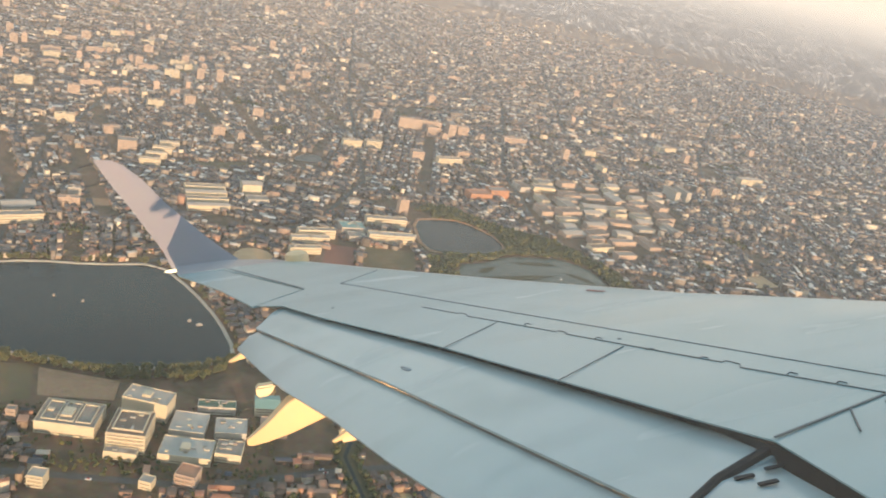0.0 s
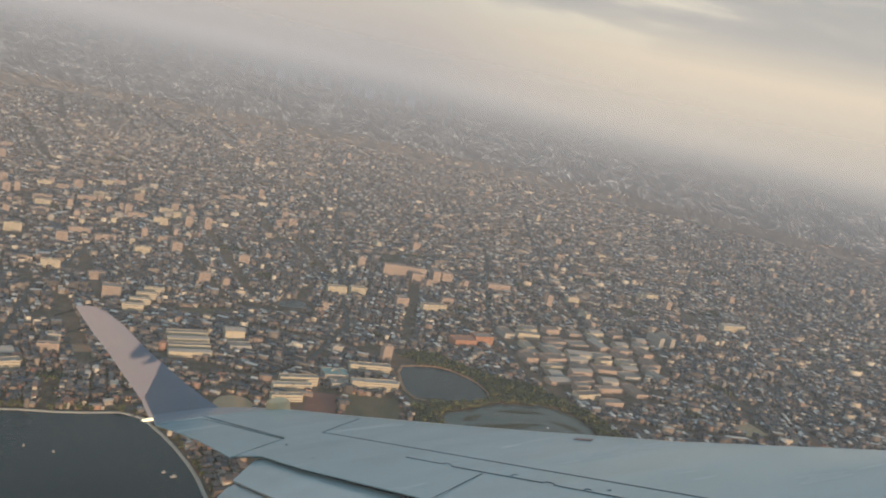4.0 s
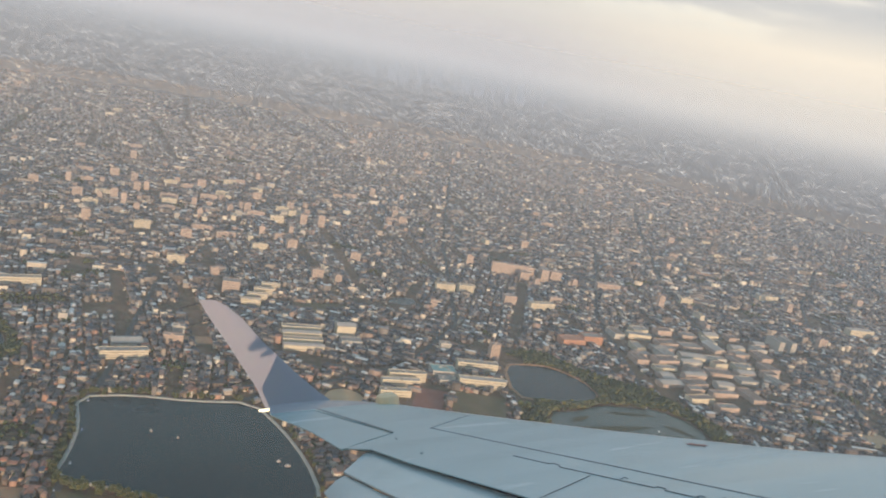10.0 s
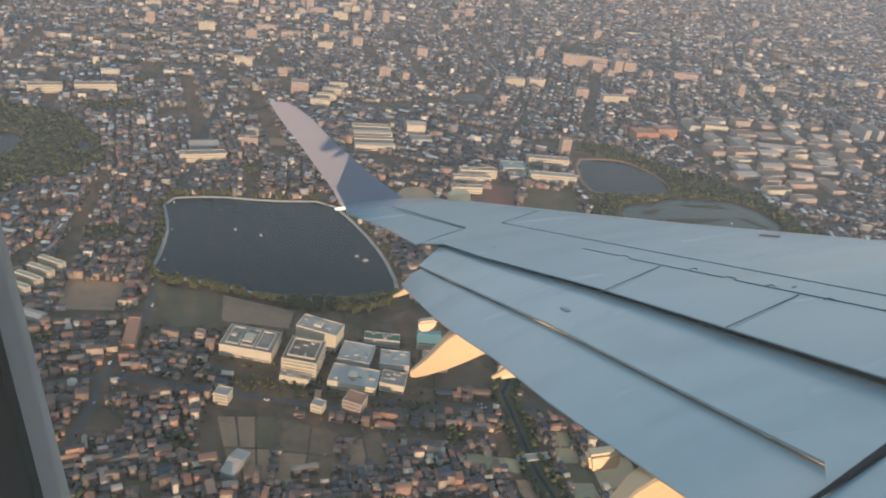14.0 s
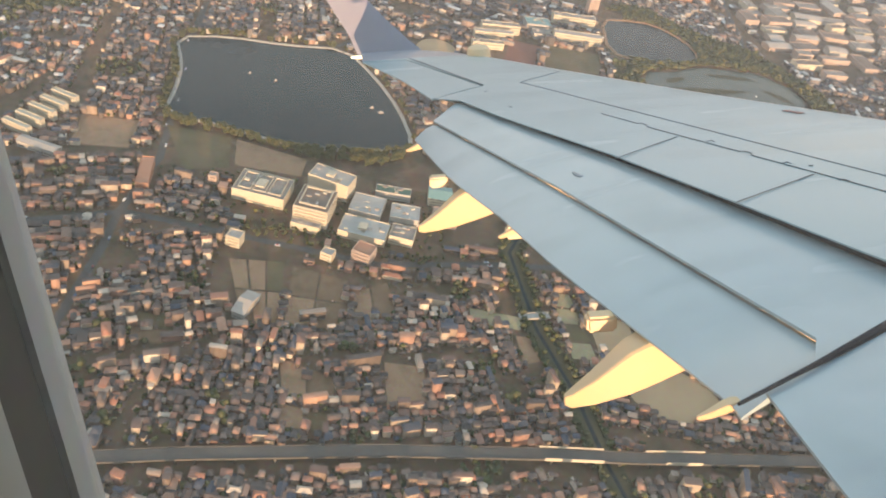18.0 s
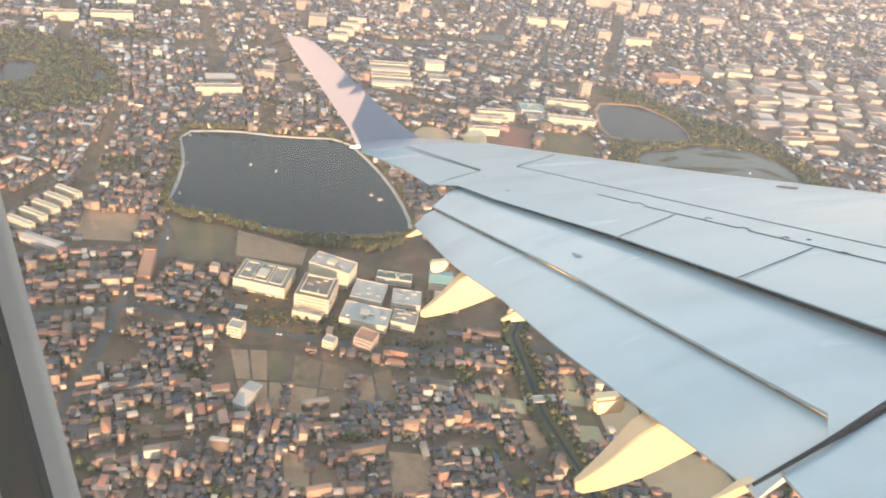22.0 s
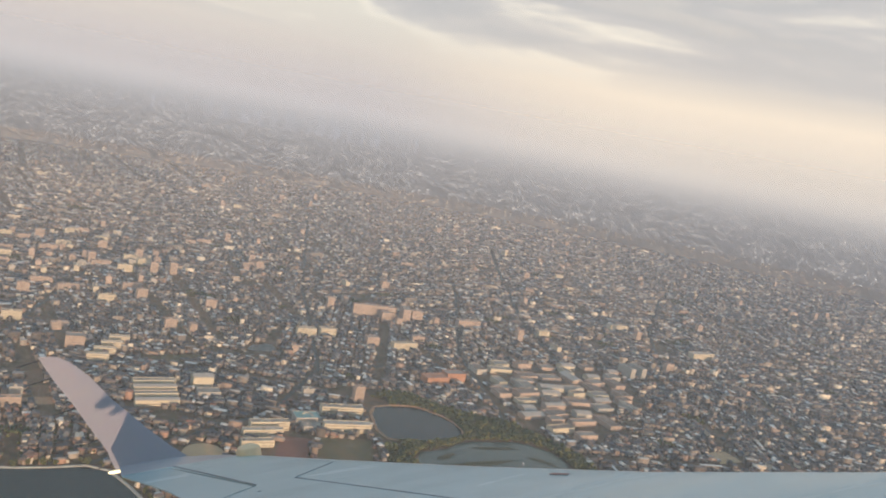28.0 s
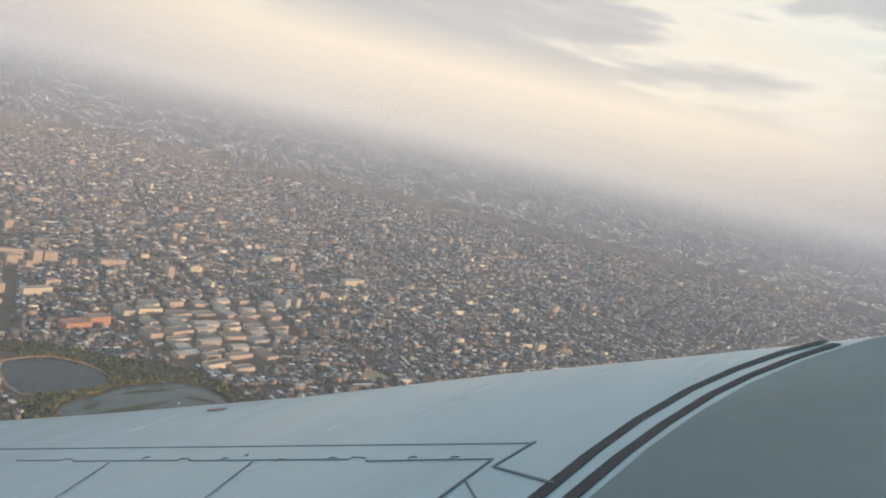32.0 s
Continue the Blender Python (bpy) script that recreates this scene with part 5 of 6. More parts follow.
# gaps: car parks and gardens
gap = np.array([noise.noise(Vector((x / 90, y / 90, 3.1))) for x, y in PLOTS[:, :2]])
PLOTS = PLOTS[gap < np.where(np.hypot(PLOTS[:, 0], PLOTS[:, 1]) < 600, 0.28, 0.45)]


def house_numbers(p):
    n, k = len(p), p[:, 3]
    w, d = rng.uniform(5.0, 13.2, n) * k, rng.uniform(4.6, 9.2, n) * k
    row = rng.rand(n) < np.where(k > 0.85, 0.22, 0.10)
    w[row], d[row] = w[row] * rng.uniform(1.3, 2.2, row.sum()), d[row] * 0.9
    h = rng.uniform(3.6, 6.8, n) * np.where(k > 1.0, 1.12, 0.9)
    rise = rng.uniform(1.2, 2.2, n)
    flat = rng.rand(n) < 0.22
    rise[flat], h[flat] = 0.35, h[flat] + rng.uniform(0, 4, flat.sum())
    thick_with = np.array([max(0.0, noise.noise(Vector((x / 240, y / 240, 7.7)))) for x, y in p[:, :2]])
    big = rng.rand(n) < np.where(k < 0.7, 0.06, 0.025) + 0.22 * thick_with
    w[big], d[big], h[big], rise[big] = w[big] * 1.7, d[big] * 1.15, rng.uniform(7.5, 14, big.sum()), 0.4
    inset = np.where(rng.rand(n) < 0.55, 0.0, 0.32)
    turn = np.radians(p[:, 2] + rng.choice([0, 0, 0, 90], n) + rng.normal(0, 4.5, n))
    return w, d, h, rise, inset, turn


def houses_mesh(name, p, nums, mats):
    """Many small houses in one mesh: four walls and a pitched, hipped or flat roof each."""
    w, d, h, rise, inset, turn = nums
    n = len(p)
    o = 0.45
    hw, hd = w / 2, d / 2
    z = np.zeros(n)
    rx = hw * (1 - inset) + o * (inset == 0)
    cols = [(-hw, -hd, z), (hw, -hd, z), (hw, hd, z), (-hw, hd, z), (-hw, -hd, h), (hw, -hd, h), (hw, hd, h), (-hw, hd, h),
            (-hw - o, -hd - o, h - 0.1), (hw + o, -hd - o, h - 0.1), (hw + o, hd + o, h - 0.1), (-hw - o, hd + o, h - 0.1), (-rx, z, h + rise), (rx, z, h + rise)]
    c, s = np.cos(turn), np.sin(turn)
    v = np.zeros((n, 14, 3), np.float32)
    for i, (a, b, e) in enumerate(cols):
        v[:, i, 0], v[:, i, 1], v[:, i, 2] = p[:, 0] + c * a - s * b, p[:, 1] + s * a + c * b, e
    pattern = [0, 1, 5, 4, 1, 2, 6, 5, 2, 3, 7, 6, 3, 0, 4, 7, 8, 9, 13, 12, 10, 11, 12, 13, 9, 10, 13, 11, 8, 12]
    sizes = [4, 4, 4, 4, 4, 4, 3, 3]
    loops = (np.array(pattern)[None] + 14 * np.arange(n)[:, None]).ravel()
    starts = (np.concatenate([[0], np.cumsum(sizes)[:-1]])[None] + 30 * np.arange(n)[:, None]).ravel()
    me = bpy.data.meshes.new(name)
    me.vertices.add(14 * n)
    me.vertices.foreach_set("co", v.ravel())
    me.loops.add(30 * n)
    me.loops.foreach_set("vertex_index", loops.astype(np.int32))
    me.polygons.add(8 * n)
    me.polygons.foreach_set("loop_start", starts.astype(np.int32))
    for m in mats:
        me.materials.append(m)
    me.polygons.foreach_set("material_index", np.tile([0, 0, 0, 0, 1, 1, 1, 1], n).astype(np.int32))
    me.update(calc_edges=True)
    me.validate()
    return me


dist = np.hypot(PLOTS[:, 0], PLOTS[:, 1])
order = np.argsort(dist)
PLOTS, dist = PLOTS[order], dist[order]
NEAR = 300
rest, rd = PLOTS[NEAR:], dist[NEAR:]
mixed = rng.rand(len(rest)) * 500 + 700
# beyond the near quarter the greyed, haze-toned walls and roofs take over
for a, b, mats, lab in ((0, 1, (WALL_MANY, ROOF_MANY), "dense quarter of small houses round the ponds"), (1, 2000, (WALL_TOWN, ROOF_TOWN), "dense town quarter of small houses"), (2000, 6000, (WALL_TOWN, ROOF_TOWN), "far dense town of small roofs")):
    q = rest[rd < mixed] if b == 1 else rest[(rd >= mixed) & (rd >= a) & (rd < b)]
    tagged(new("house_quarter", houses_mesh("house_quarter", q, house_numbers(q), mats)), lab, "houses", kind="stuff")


# sheds, car ports and annexes in the yards
yards = PLOTS[(dist < 1400) & (rng.rand(len(PLOTS)) < 0.75)].copy()
yards[:, :2] += rng.uniform(-7, 7, (len(yards), 2))
yards = yards[may_stand(yards[:, 0], yards[:, 1])]
yn = len(yards)
tagged(new("yard_sheds", houses_mesh("yard_sheds", yards, (rng.uniform(2.2, 5.5, yn), rng.uniform(2.0, 3.6, yn), rng.uniform(2.2, 4.4, yn), np.full(yn, 0.4), np.zeros(yn), np.radians(yards[:, 2] + rng.normal(0, 10, yn))), (WALL_MANY, ROOF_MANY))), "small sheds and car ports between the houses", "sheds", kind="stuff")


# parked cars, walls and lean-tos in the nearest yards
clutter = np.repeat(PLOTS[dist < 680], 3, axis=0)
clutter[:, :2] += rng.uniform(-9, 9, (len(clutter), 2))
clutter = clutter[may_stand(clutter[:, 0], clutter[:, 1])]
yn = len(clutter)
tagged(new("yard_clutter", houses_mesh("yard_clutter", clutter, (rng.uniform(0.8, 3.6, yn), rng.uniform(0.5, 1.7, yn), rng.uniform(0.8, 2.2, yn), np.full(yn, 0.15), np.zeros(yn), np.radians(clutter[:, 2] + rng.choice([0, 90], yn) + rng.normal(0, 5, yn))), (WALL_MANY, ROOF_MANY))), "parked cars and low walls in the yards", "clutter", kind="stuff")


# the nearest houses, one by one
def house_kinds():
    kinds = []
    for i in range(8):
        w, d, h = rng.uniform(4.4, 9.8), rng.uniform(3.8, 6.2), rng.uniform(3.4, 5.6)
        rise, o = (0.4 if i % 4 == 3 else rng.uniform(1.4, 2.1)), 0.5
        hw, hd = w / 2, d / 2
        ob = new("house")
        walls = [(-hw, -hd, 0), (hw, -hd, 0), (hw, hd, 0), (-hw, hd, 0), (-hw, -hd, h), (hw, -hd, h), (hw, hd, h), (-hw, hd, h), (-hw, 0, h + rise * 0.9), (hw, 0, h + rise * 0.9)]
        part("wall", mesh_from("wall", walls, [(0, 1, 5, 4), (1, 2, 6, 9, 5), (2, 3, 7, 6), (3, 0, 4, 8, 7)], [WALL_ONE]), None, ob)
        rx = hw + o if i % 2 else hw * 0.6
        rv = [(-hw - o, -hd - o, h - 0.1), (hw + o, -hd - o, h - 0.1), (hw + o, hd + o, h - 0.1), (-hw - o, hd + o, h - 0.1), (-rx, 0, h + rise), (rx, 0, h + rise)]
        rv += [(a, b, c - 0.18) for a, b, c in rv]
        part("roof", mesh_from("roof", rv, [(0, 1, 5, 4), (2, 3, 4, 5), (1, 2, 5), (3, 0, 4), (1, 0, 6, 7), (2, 1, 7, 8), (3, 2, 8, 9), (0, 3, 9, 6), (7, 6, 10, 11), (9, 8, 11, 7), (8, 7, 11), (6, 9, 10)], [ROOF_ONE]), None, ob)
        for sx_ in (-0.25, 0.25):
            part("window", box_mesh("window", sx_ * w - 0.8, sx_ * w + 0.8, -hd - 0.06, -hd + 0.02, h - 2.1, h - 0.9, DARK_GLASS), None, ob)
        tagged(ob, ("small two-storey house with a gabled tile roof" if i % 2 else "small two-storey house with a hipped tile roof") if i % 4 != 3 else "small flat-roofed two-storey house", "house", group="houses of the near quarter")
        kinds.append(ob)
    return kinds


KINDS = house_kinds()
for i in range(NEAR):
    x, y, turn, _ = PLOTS[i]
    k = KINDS[i % 8]
    m = pose(x, y, 0, 0, 0, turn + (90 if rng.rand() < 0.3 else 0) + rng.uniform(-3, 3))
    if i < 8:
        k.matrix_basis = m
    else:
        copy_thing(k, m)


# ---------------------------------------------------------------- larger buildings
def big_building(x, y, w, d, h, turn, wall, roof, storeys, name, label, category, group=""):
    ob = new(name)
    ob.matrix_world = pose(x, y, 0, 0, 0, turn)
    part("wall", box_mesh("wall", -w / 2, w / 2, -d / 2, d / 2, 0, h, wall), None, ob)
    pitched = roof in (WHITE_ROOF, TEAL_ROOF, BRICK_WALL) and name in ("factory_building", "gymnasium", "warehouse")
    if pitched:
        r = [(-w / 2 - 0.6, -d / 2 - 0.6, h + 0.01), (w / 2 + 0.6, -d / 2 - 0.6, h + 0.01), (w / 2 + 0.6, d / 2 + 0.6, h + 0.01), (-w / 2 - 0.6, d / 2 + 0.6, h + 0.01), (-w / 2 - 0.6, 0, h + d * 0.14), (w / 2 + 0.6, 0, h + d * 0.14)]
        part("roof", mesh_from("roof", r, [(0, 1, 5, 4), (2, 3, 4, 5), (1, 2, 5), (3, 0, 4), (3, 2, 1, 0)], [roof]), None, ob)
    else:
        bm = bmesh.new()
        for x0, x1, y0, y1, z0, z1 in ((-w / 2 + 0.5, w / 2 - 0.5, -d / 2 + 0.5, d / 2 - 0.5, h + 0.01, h + 0.35),):
            bmesh.ops.create_cube(bm, size=1, matrix=Matrix.Translation(((x0 + x1) / 2, (y0 + y1) / 2, (z0 + z1) / 2)) @ Matrix.Diagonal((x1 - x0, y1 - y0, z1 - z0, 1)))
        part("roof", bm, roof, ob)
        bm = bmesh.new()
        for x0, x1, y0, y1 in ((-w / 2, w / 2, -d / 2, -d / 2 + 0.45), (-w / 2, w / 2, d / 2 - 0.45, d / 2), (-w / 2, -w / 2 + 0.45, -d / 2 + 0.45, d / 2 - 0.45), (w / 2 - 0.45, w / 2, -d / 2 + 0.45, d / 2 - 0.45)):
            bmesh.ops.create_cube(bm, size=1, matrix=Matrix.Translation(((x0 + x1) / 2, (y0 + y1) / 2, h + 0.56)) @ Matrix.Diagonal((x1 - x0, y1 - y0, 1.1, 1)))
        part("parapet", bm, wall, ob)
        if name == "school_building" and y < 700 and w > 34 and d < 42 or name == "apartment_tower":
            part("roof_house", box_mesh("roof_house", -w * 0.12, w * 0.06, -d * 0.2, d * 0.15, h + 0.36, h + 2.6, wall), None, ob)
    step = h / storeys
    plain = name in ("factory_building", "warehouse") or name == "school_building" and y < 700 and "stepped" not in label
    for s in range(storeys if not plain else 1):
        z = s * step + step * 0.46
        part("window_band", box_mesh("window_band", -w / 2 + 1.2, w / 2 - 1.2, -d / 2 - 0.05, -d / 2 + 0.1, z, z + step * 0.17, DARK_GLASS), None, ob)
        if d > 16:
            part("window_band", box_mesh("window_band", w / 2 - 0.1, w / 2 + 0.05, -d / 2 + 1.5, d / 2 - 1.5, z, z + step * 0.16, DARK_GLASS), None, ob)
        if y < 780 and h > 8 and not plain:
            part("ledge", box_mesh("ledge", -w / 2 - 0.7, w / 2 + 0.7, -d / 2 - 0.9, -d / 2 - 0.06, s * step + step * 0.86, s * step + step * 0.97, wall), None, ob)
    return tagged(ob, label, category, group=group)


for b in LANDMARKS:
    big_building(*b)

# plant, sunken courts and framed decks on the school roofs
SCHOOLS = list(zip([o for o in scene.objects if o.name.split(".")[0] == "school_building"], [b for b in LANDMARKS if b[9] == "school_building"]))
for ob, b in SCHOOLS:
    w, d, h = b[2:5]
    for q in range(5):
        x, y, a, e = rng.uniform(-0.4, 0.4) * w, rng.uniform(-0.38, 0.38) * d, rng.uniform(0.8, 2.4), rng.uniform(0.7, 1.8)
        part("roof_unit", box_mesh("roof_unit", x - a, x + a, y - e, y + e, h + 0.36, h + rng.uniform(1.0, 1.8), (FLAT_ROOF, GREY_WALL, WHITE_WALL)[q % 3]), None, ob)


def roof_frame(ob, x0, x1, y0, y1, z, thick, rise, label):
    """A raised curb round a sunken court."""
    bm = bmesh.new()
    for a0, a1, b0, b1 in ((x0, x1, y0, y0 + thick), (x0, x1, y1 - thick, y1), (x0, x0 + thick, y0 + thick, y1 - thick), (x1 - thick, x1, y0 + thick, y1 - thick)):
        bmesh.ops.create_cube(bm, size=1, matrix=Matrix.Translation(((a0 + a1) / 2, (b0 + b1) / 2, z + rise / 2)) @ Matrix.Diagonal((a1 - a0, b1 - b0, rise, 1)))
    part("roof_curb", bm, WHITE_WALL, ob, label)


block, hall = SCHOOLS[0], SCHOOLS[1]
w, d, h = block[1][2:5]
for q in range(3):
    roof_frame(block[0], -w * 0.42 + q * w * 0.29, -w * 0.17 + q * w * 0.29, -d * 0.36, d * 0.40, h + 0.36, 0.6, 1.2, "white curb round a roof court")
    part("court_floor", box_mesh("court_floor", -w * 0.39 + q * w * 0.29, -w * 0.20 + q * w * 0.29, -d * 0.32, d * 0.36, h + 0.37, h + 0.45, FLAT_ROOF), None, block[0])
w, d, h = hall[1][2:5]
roof_frame(hall[0], -w * 0.40, w * 0.40, -d * 0.34, d * 0.42, h + 0.36, 0.9, 1.5, "white curb round the brown roof deck")

# curved slab by the pond's corner
curved = new("curved_building")
tagged(curved, "long white curved apartment block near the pond", "building")
outer, inner_side = [], []
for i, p in enumerate(CURVED):
    a, b = Vector(CURVED[max(0, i - 1)]), Vector(CURVED[min(len(CURVED) - 1, i + 1)])
    t = (b - a).normalized()
    s = Vector((-t.y, t.x)) * 4.4
    outer.append([(p[0] + s.x, p[1] + s.y, 0), (p[0] + s.x, p[1] + s.y, 7), (p[0] - s.x, p[1] - s.y, 7), (p[0] - s.x, p[1] - s.y, 0)])
    inner_side.append([(p[0] + s.x * 0.9, p[1] + s.y * 0.9, 10.02), (p[0] + s.x * 0.9, p[1] + s.y * 0.9, 10.4), (p[0] - s.x * 0.9, p[1] - s.y * 0.9, 10.4), (p[0] - s.x * 0.9, p[1] - s.y * 0.9, 10.02)])
part("wall", loft("wall", outer, WHITE_WALL, smooth=False), None, curved)
part("roof", loft("roof", inner_side, WHITE_ROOF, smooth=False), None, curved)
for z in (1.6, 4.8, 8.0):
    band = [[(0.97 * r[3][0] + 0.03 * r[0][0], 0.97 * r[3][1] + 0.03 * r[0][1], z), (r[3][0] * 1.012 - r[0][0] * 0.012, r[3][1] * 1.012 - r[0][1] * 0.012, z), (r[3][0] * 1.012 - r[0][0] * 0.012, r[3][1] * 1.012 - r[0][1] * 0.012, z + 1.3), (0.97 * r[3][0] + 0.03 * r[0][0], 0.97 * r[3][1] + 0.03 * r[0][1], z + 1.3)] for r in outer]
    part("window_band", loft("window_band", band, DARK_GLASS, smooth=False), None, curved)
# rafts on the pond
for x, y, w in ((-128, 1296, 6), (-146, 1306, 4), (-330, 1330, 2.4), (-380, 1338, 2.4)):
    (x, y), = pulled([(x, y)])
    raft = new("pond_raft")
    raft.matrix_world = pose(x, y, 0.4, 0, 0, 24)
    part("deck", box_mesh("deck", -w / 2, w / 2, -w / 4, w / 4, 0.0, 0.9, WHITE_ROOF), None, raft)
    part("cabin", box_mesh("cabin", -w / 6, w / 6, -w / 8, w / 8, 0.9, 2.4, GREY_WALL), None, raft)
    tagged(raft, "small white raft floating on the pond", "raft", group="rafts on the pond")

# towers of flats: a few kinds, set down in clusters
TOWERS = [big_building(-860 + 30 * i, 2800, w, d, h, 20, wall, FLAT_ROOF, st, "apartment_tower", label, "building", "apartment towers") for i, (w, d, h, wall, st, label) in enumerate((
    (20, 11, 20, PINK_WALL, 7, "pinkish apartment tower lit by low sun"), (15, 11, 25, PINK_WALL, 9, "tall pinkish apartment tower lit by low sun"), (30, 10, 15, WHITE_WALL, 5, "wide cream apartment block among houses"), (16, 11, 12, GREY_WALL, 4, "grey apartment block among houses"), (26, 9, 12, PINK_WALL, 4, "wide pinkish apartment block among houses"),
    (12, 10, 17, PINK_WALL, 6, "slim tan apartment block among houses"), (38, 9, 13, PINK_WALL, 4, "long tan housing slab among houses")))]
spots = []
for _ in range(4000):
    if len(spots) >= 230:
        break
    if len(spots) < 80:
        x, y = UNIT * rng.normal(-700, 300), UNIT * rng.normal(2950, 260)
    else:
        r, a = rng.uniform(1050, 3800), radians(rng.uniform(-32, 60))
        x, y = r * math.sin(a), r * math.cos(a)
    if in_sight(np.array([x]), np.array([y]))[0] and may_stand(np.array([x]), np.array([y]))[0] and all(math.hypot(x - p, y - q) > 24 for p, q in spots):
        spots.append((x, y))
for i, (x, y) in enumerate(spots):
    m = pose(x, y, 0, 0, 0, rng.choice([14, 20, 26, 104]) + rng.uniform(-3, 3))
    if i < 7:
        TOWERS[i].matrix_world = m
    else:
        copy_thing(TOWERS[rng.randint(7)], m)


# ---------------------------------------------------------------- trees
def clump_mesh(name, centres, sizes, trunk=False):
    """Many small ragged leaf clumps in one mesh."""
    bm = bmesh.new()
    bmesh.ops.create_icosphere(bm, subdivisions=1, radius=1.0)
    bv = np.array([v.co[:] for v in bm.verts])
    bf = np.array([[v.index for v in f.verts] for f in bm.faces])
    bm.free()
    n = len(centres)
    v = bv[None] * np.asarray(sizes)[:, None, None] * rng.uniform(0.6, 1.35, (n, len(bv), 1)) * np.array([1, 1, 0.85])
    v = v + np.asarray(centres)[:, None, :]
    f = bf[None] + len(bv) * np.arange(n)[:, None, None]
    me = bpy.data.meshes.new(name)
    me.vertices.add(n * len(bv))
    me.vertices.foreach_set("co", v.astype(np.float32).ravel())
    me.loops.add(n * len(bf) * 3)
    me.loops.foreach_set("vertex_index", f.astype(np.int32).ravel())
    me.polygons.add(n * len(bf))
    me.polygons.foreach_set("loop_start", np.arange(0, n * len(bf) * 3, 3, dtype=np.int32))
    me.materials.append(LEAF)
    me.update(calc_edges=True)
    return me


def scatter(poly, count, avoid=()):
    xs_, ys_ = [p[0] for p in poly], [p[1] for p in poly]
    x, y = rng.uniform(min(xs_), max(xs_), count * 3), rng.uniform(min(ys_), max(ys_), count * 3)
    m = inside(x, y, poly)
    for a in avoid:
        m &= ~inside(x, y, a)
    return np.stack([x[m], y[m]], 1)[:count]


for poly, count, label in ((WOODS[0], 6000, "dark wood round the marsh pond"), (WOODS[1], 4400, "dark park wood with small ponds")):
    p = scatter(poly, count, [grown(l, 3) for l in POND_LOOPS.values()])
    p = p[~((p[:, 0] > 155) & (p[:, 0] < 214) & (p[:, 1] > 1017) & (p[:, 1] < 1197))]
    s = rng.uniform(1.1, 2.2, len(p)) * (1 + 0.9 * rng.rand(len(p)) ** 3)
    c = np.stack([p[:, 0], p[:, 1], s * rng.uniform(0.9, 1.9, len(p))], 1)
    tagged(new("wood", clump_mesh("wood", c, s)), label, "trees", kind="stuff")
grove_c, grove_s = [], []
for x, y, q in GROVES:
    for _ in range(int(q * 1.6)):
        a, rr, sz = rng.uniform(0, math.tau), q * math.sqrt(rng.rand()), rng.uniform(1.5, 3.2)
        grove_c.append((x + rr * math.cos(a), y + rr * math.sin(a), sz * rng.uniform(0.8, 1.8)))
        grove_s.append(sz)
for x, y in scatter(pulled([(-445, 1000), (-300, 1030), (-60, 1060), (30, 1060), (30, 900), (-300, 885), (-440, 930)]), 300, [footprint(b, 2.5) for b in LANDMARKS] + [f[1] for f in FIELDS]):
    sz = rng.uniform(0.7, 2.0)
    grove_c.append((x, y, sz))
    grove_s.append(sz)
tagged(new("groves", clump_mesh("groves", grove_c, grove_s)), "small dark groves between the houses", "trees", kind="stuff")
ex = PLOTS[rng.rand(len(PLOTS)) < np.where(np.hypot(PLOTS[:, 0], PLOTS[:, 1]) < 1000, 1.0, 0.14)]
p = ex[:, :2] + rng.uniform(-7, 7, (len(ex), 2))
p = p[may_stand(p[:, 0], p[:, 1])]
s = rng.uniform(1.0, 2.6, len(p))
tagged(new("garden_trees", clump_mesh("garden_trees", np.stack([p[:, 0], p[:, 1], s * 1.3], 1), s)), "small dark garden trees between houses", "trees", kind="stuff")


def tree_kinds():
    kinds = []
    for i in range(4):
        ob = new("tree")
        h = rng.uniform(5.5, 8.0)
        rings = [[(r * math.cos(a), r * math.sin(a), z) for a in [j * math.tau / 6 for j in range(6)]] for z, r in ((0, 0.35), (h * 0.3, 0.22), (h * 0.6, 0.1))]
        part("trunk", loft("trunk", rings, BARK), None, ob)
        n = 26
        ang, rad, zz = rng.uniform(0, math.tau, n), rng.uniform(0.2, 2.5, n), rng.uniform(0.32, 1.0, n) * h
        part("crown", clump_mesh("crown", np.stack([rad * np.cos(ang), rad * np.sin(ang), zz], 1), rng.uniform(0.7, 1.4, n)), None, ob)
        tagged(ob, "rounded broadleaf tree on the bank", "tree", group="trees on the banks")
        kinds.append(ob)
    return kinds


# railway on a low viaduct
RAIL = [Vector(p) for p in pulled(RAIL_LINE)]
viaduct = new("railway_viaduct")
for i, (p, q) in enumerate(zip(RAIL, RAIL[1:])):
    d, L = (q - p).normalized(), (q - p).length
    m = pose(p.x, p.y, 0, 0, 0, math.degrees(math.atan2(d.y, d.x)))
    for nm, y0, y1, z0, z1, mat in (("deck", -4.4, 4.4, 5.2, 6.4, SPAN), ("parapet", -4.75, -4.4, 5.4, 7.0, SPAN), ("parapet", 4.4, 4.75, 5.4, 7.0, SPAN), ("track_bed", -3.6, 3.6, 6.404, 6.6, ROAD)):
        part(nm, box_mesh(nm, 0, L, y0, y1, z0, z1, mat), None, viaduct).matrix_local = m
    for s in np.arange(8, L, 24):
        part("pier", box_mesh("pier", s, s + 1.6, -3.6, 3.6, 0, 5.2, SPAN), None, viaduct).matrix_local = m
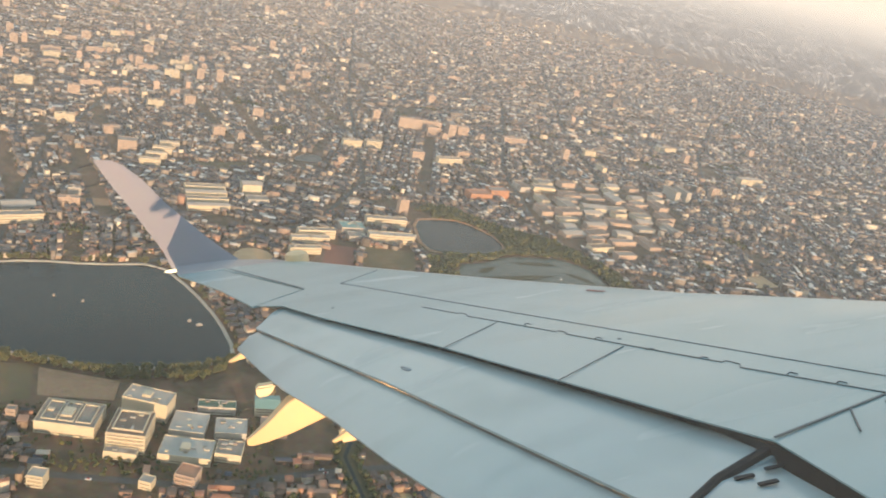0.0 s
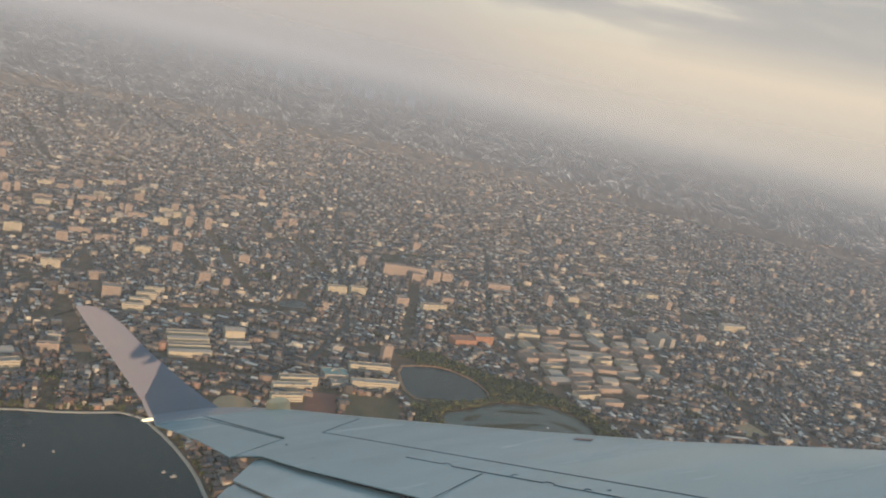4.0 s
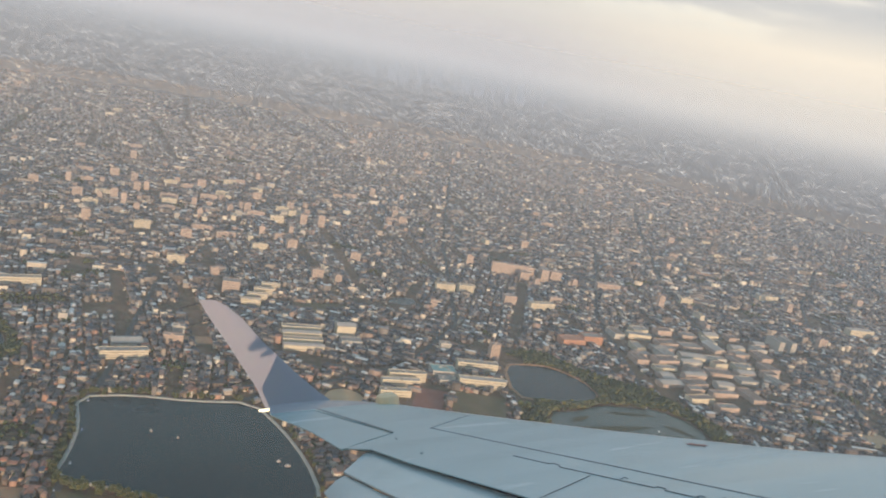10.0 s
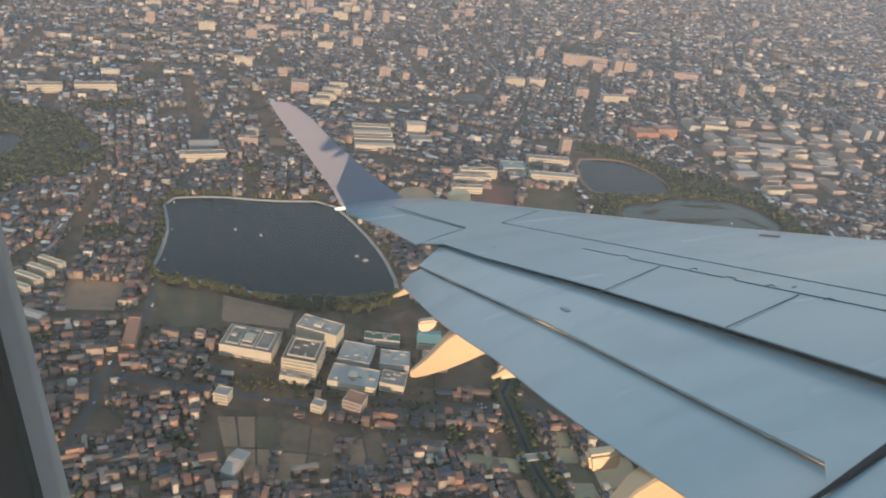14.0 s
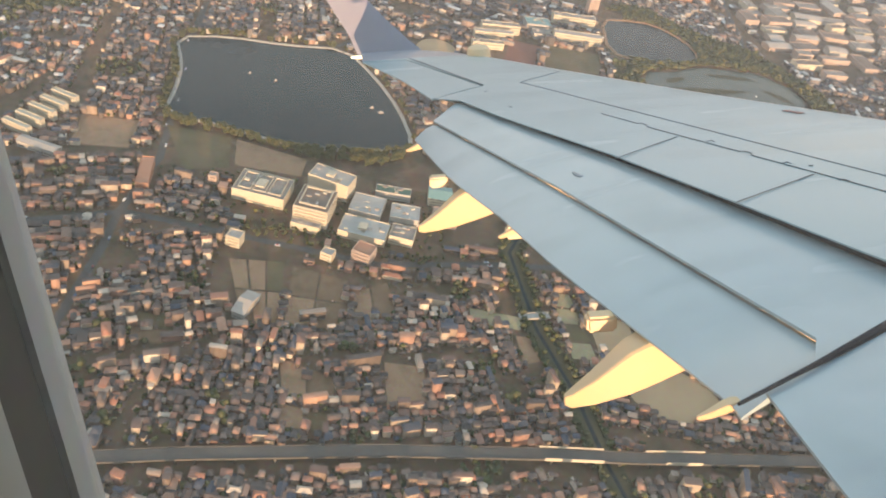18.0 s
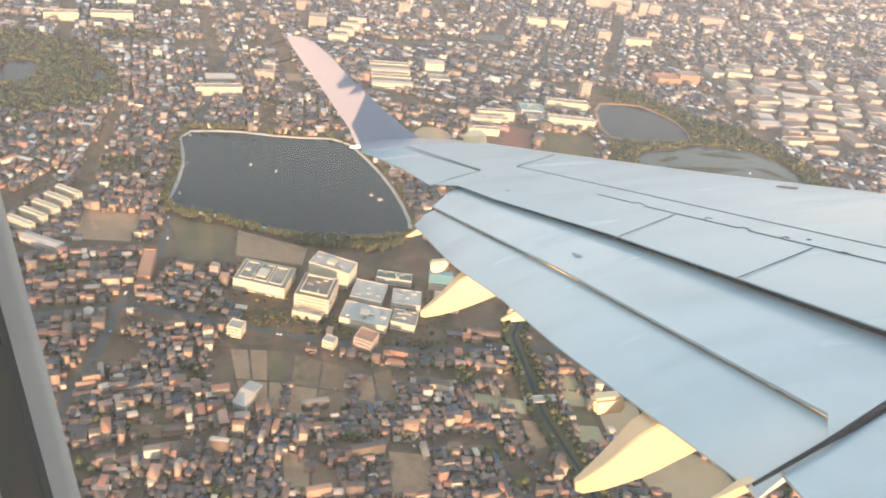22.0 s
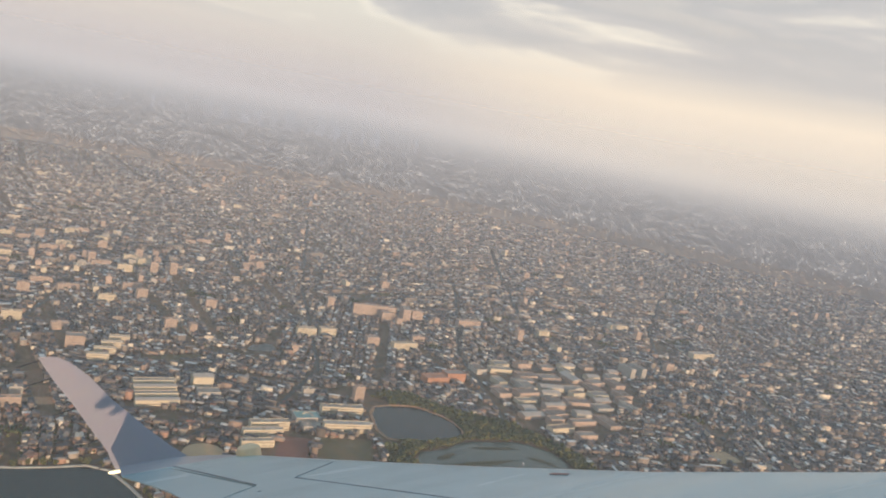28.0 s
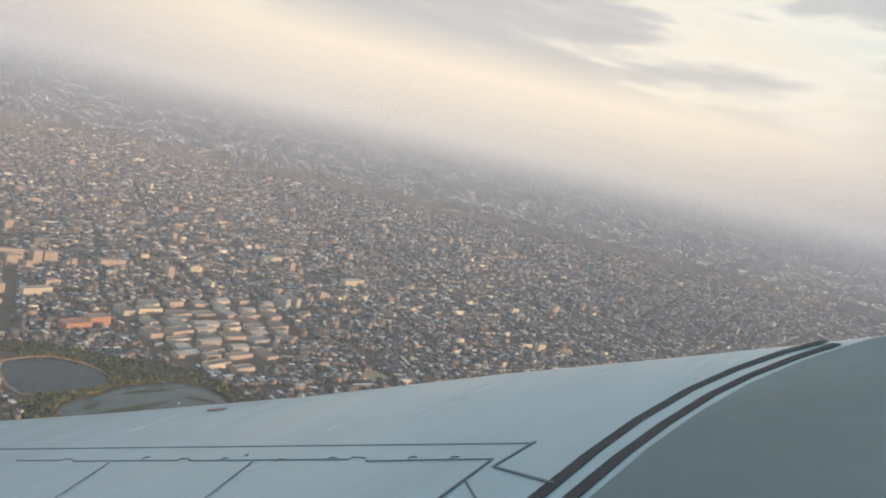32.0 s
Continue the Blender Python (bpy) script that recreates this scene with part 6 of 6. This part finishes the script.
# pale noise barriers along some stretches
for i, s0, s1, side in ((4, 0.5, 46, 1), (5, 6, 50, 1), (4, 3, 44, -1), (5, 18, 45, -1)):
    p, q = RAIL[i], RAIL[i + 1]
    m = pose(p.x, p.y, 0, 0, 0, math.degrees(math.atan2(q.y - p.y, q.x - p.x)))
    y = side * 4.9
    part("noise_barrier", box_mesh("noise_barrier", s0, s1, y - 0.12, y + 0.12, 5.6, 8.6, WHITE_WALL), None, viaduct, "pale sunlit noise barrier").matrix_local = m
tagged(viaduct, "dark railway viaduct with pale noise barriers", "viaduct")

# cars on the main roads: low body and set-back cabin each
car_v, car_f = [], []
for line, width in ROADS:
    for (x0, y0), (x1, y1) in zip(line, line[1:]):
        L = math.hypot(x1 - x0, y1 - y0)
        dx, dy = (x1 - x0) / L, (y1 - y0) / L
        for s in np.arange(rng.uniform(5, 30), L, 34.0):
            s += rng.uniform(-12, 12)
            px, py = x0 + dx * s, y0 + dy * s
            if math.hypot(px, py) > 1600 or rng.rand() < 0.35:
                continue
            off = 2.4 * rng.choice([-1, 1])
            for l0, l1, hw, z0, z1 in ((-2.2, 2.2, 0.85, 0.35, 1.0), (-1.2, 0.9, 0.75, 1.0, 1.55)):
                b0 = len(car_v)
                car_v += [(px + dx * a - dy * (off + b), py + dy * a + dx * (off + b), z) for z in (z0, z1) for a, b in ((l0, -hw), (l1, -hw), (l1, hw), (l0, hw))]
                car_f += [tuple(b0 + q for q in f) for f in ((4, 5, 6, 7), (0, 1, 5, 4), (1, 2, 6, 5), (2, 3, 7, 6), (3, 0, 4, 7))]
tagged(new("car_traffic", mesh_from("car_traffic", car_v, car_f, [CAR_PAINT])), "small pale and dark cars on the main roads", "cars", kind="stuff")

# small road bridge over the canal
bx, by = pulled([(166, 838)])[0]
bridge = new("bridge")
bridge.matrix_world = pose(bx, by, 0, 0, 0, 20)
part("deck", box_mesh("deck", -13, 13, -3.4, 3.4, 1.2, 1.9, GREY_WALL), None, bridge)
for sy_ in (-3.4, 3.0):
    part("parapet", box_mesh("parapet", -13, 13, sy_, sy_ + 0.4, 1.9, 2.9, BANK), None, bridge)
for sx_ in (-10, 9):
    part("pier", box_mesh("pier", sx_, sx_ + 1, -3.0, 3.0, 0, 1.2, GREY_WALL), None, bridge)
tagged(bridge, "small grey concrete bridge over the canal", "bridge")

TREES = tree_kinds()
tree_spots, low_spots = [], []
south = [p for p in grown(POND_LOOPS["main"], 8)]
for i, p in enumerate(south):
    q = south[(i + 1) % len(south)]
    for f in np.arange(0, 1, 4.0 / max(4.0, math.hypot(q[0] - p[0], q[1] - p[1]))):
        x, y = p[0] + f * (q[0] - p[0]), p[1] + f * (q[1] - p[1])
        if y < 700 or x < -250 or rng.rand() < 0.25:
            tree_spots.append((x + rng.uniform(-3, 3), y + rng.uniform(-3.5, 3.5)))
for x, y in scatter(pulled([(-478, 1185), (-458, 1122), (-340, 1122), (-215, 1104), (-100, 1122), (-45, 1190), (-75, 1180), (-167, 1146), (-259, 1128), (-359, 1143)]), 150, [grown(POND_LOOPS["main"], 6)] + [footprint(b, 3) for b in LANDMARKS]):
    tree_spots.append((x, y))
canal_c, canal_s = [], []
for off in (-10.5, -7.0, 7.0, 10.5):
    for (x0, y0), (x1, y1) in zip(RIVER[:6], RIVER[1:7]):
        L = math.hypot(x1 - x0, y1 - y0)
        for f in np.arange(0, 1, 3.4 / L):
            if rng.rand() < 0.75:
                sz = rng.uniform(1.3, 2.8)
                canal_c.append((x0 + f * (x1 - x0) - (y1 - y0) / L * off + rng.uniform(-1.5, 1.5), y0 + f * (y1 - y0) + (x1 - x0) / L * off, sz * rng.uniform(0.7, 1.5)))
                canal_s.append(sz)
tagged(new("canal_trees", clump_mesh("canal_trees", canal_c, canal_s)), "dark trees and bushes along the canal", "trees", kind="stuff")
for x, y in scatter(pulled([(-300, 900), (-215, 925), (-60, 905), (40, 925), (40, 900), (-210, 880), (-310, 910)]), 60):
    low_spots.append((x, y))
for i, (x, y) in enumerate(tree_spots + low_spots):
    m = pose(x, y, 0, 0, 0, rng.uniform(0, 360)) @ Matrix.Scale(rng.uniform(0.8, 1.15) * (0.55 if i >= len(tree_spots) else 1.0), 4)
    if i < 4:
        TREES[i].matrix_basis = m
    else:
        copy_thing(TREES[i % 4], m)
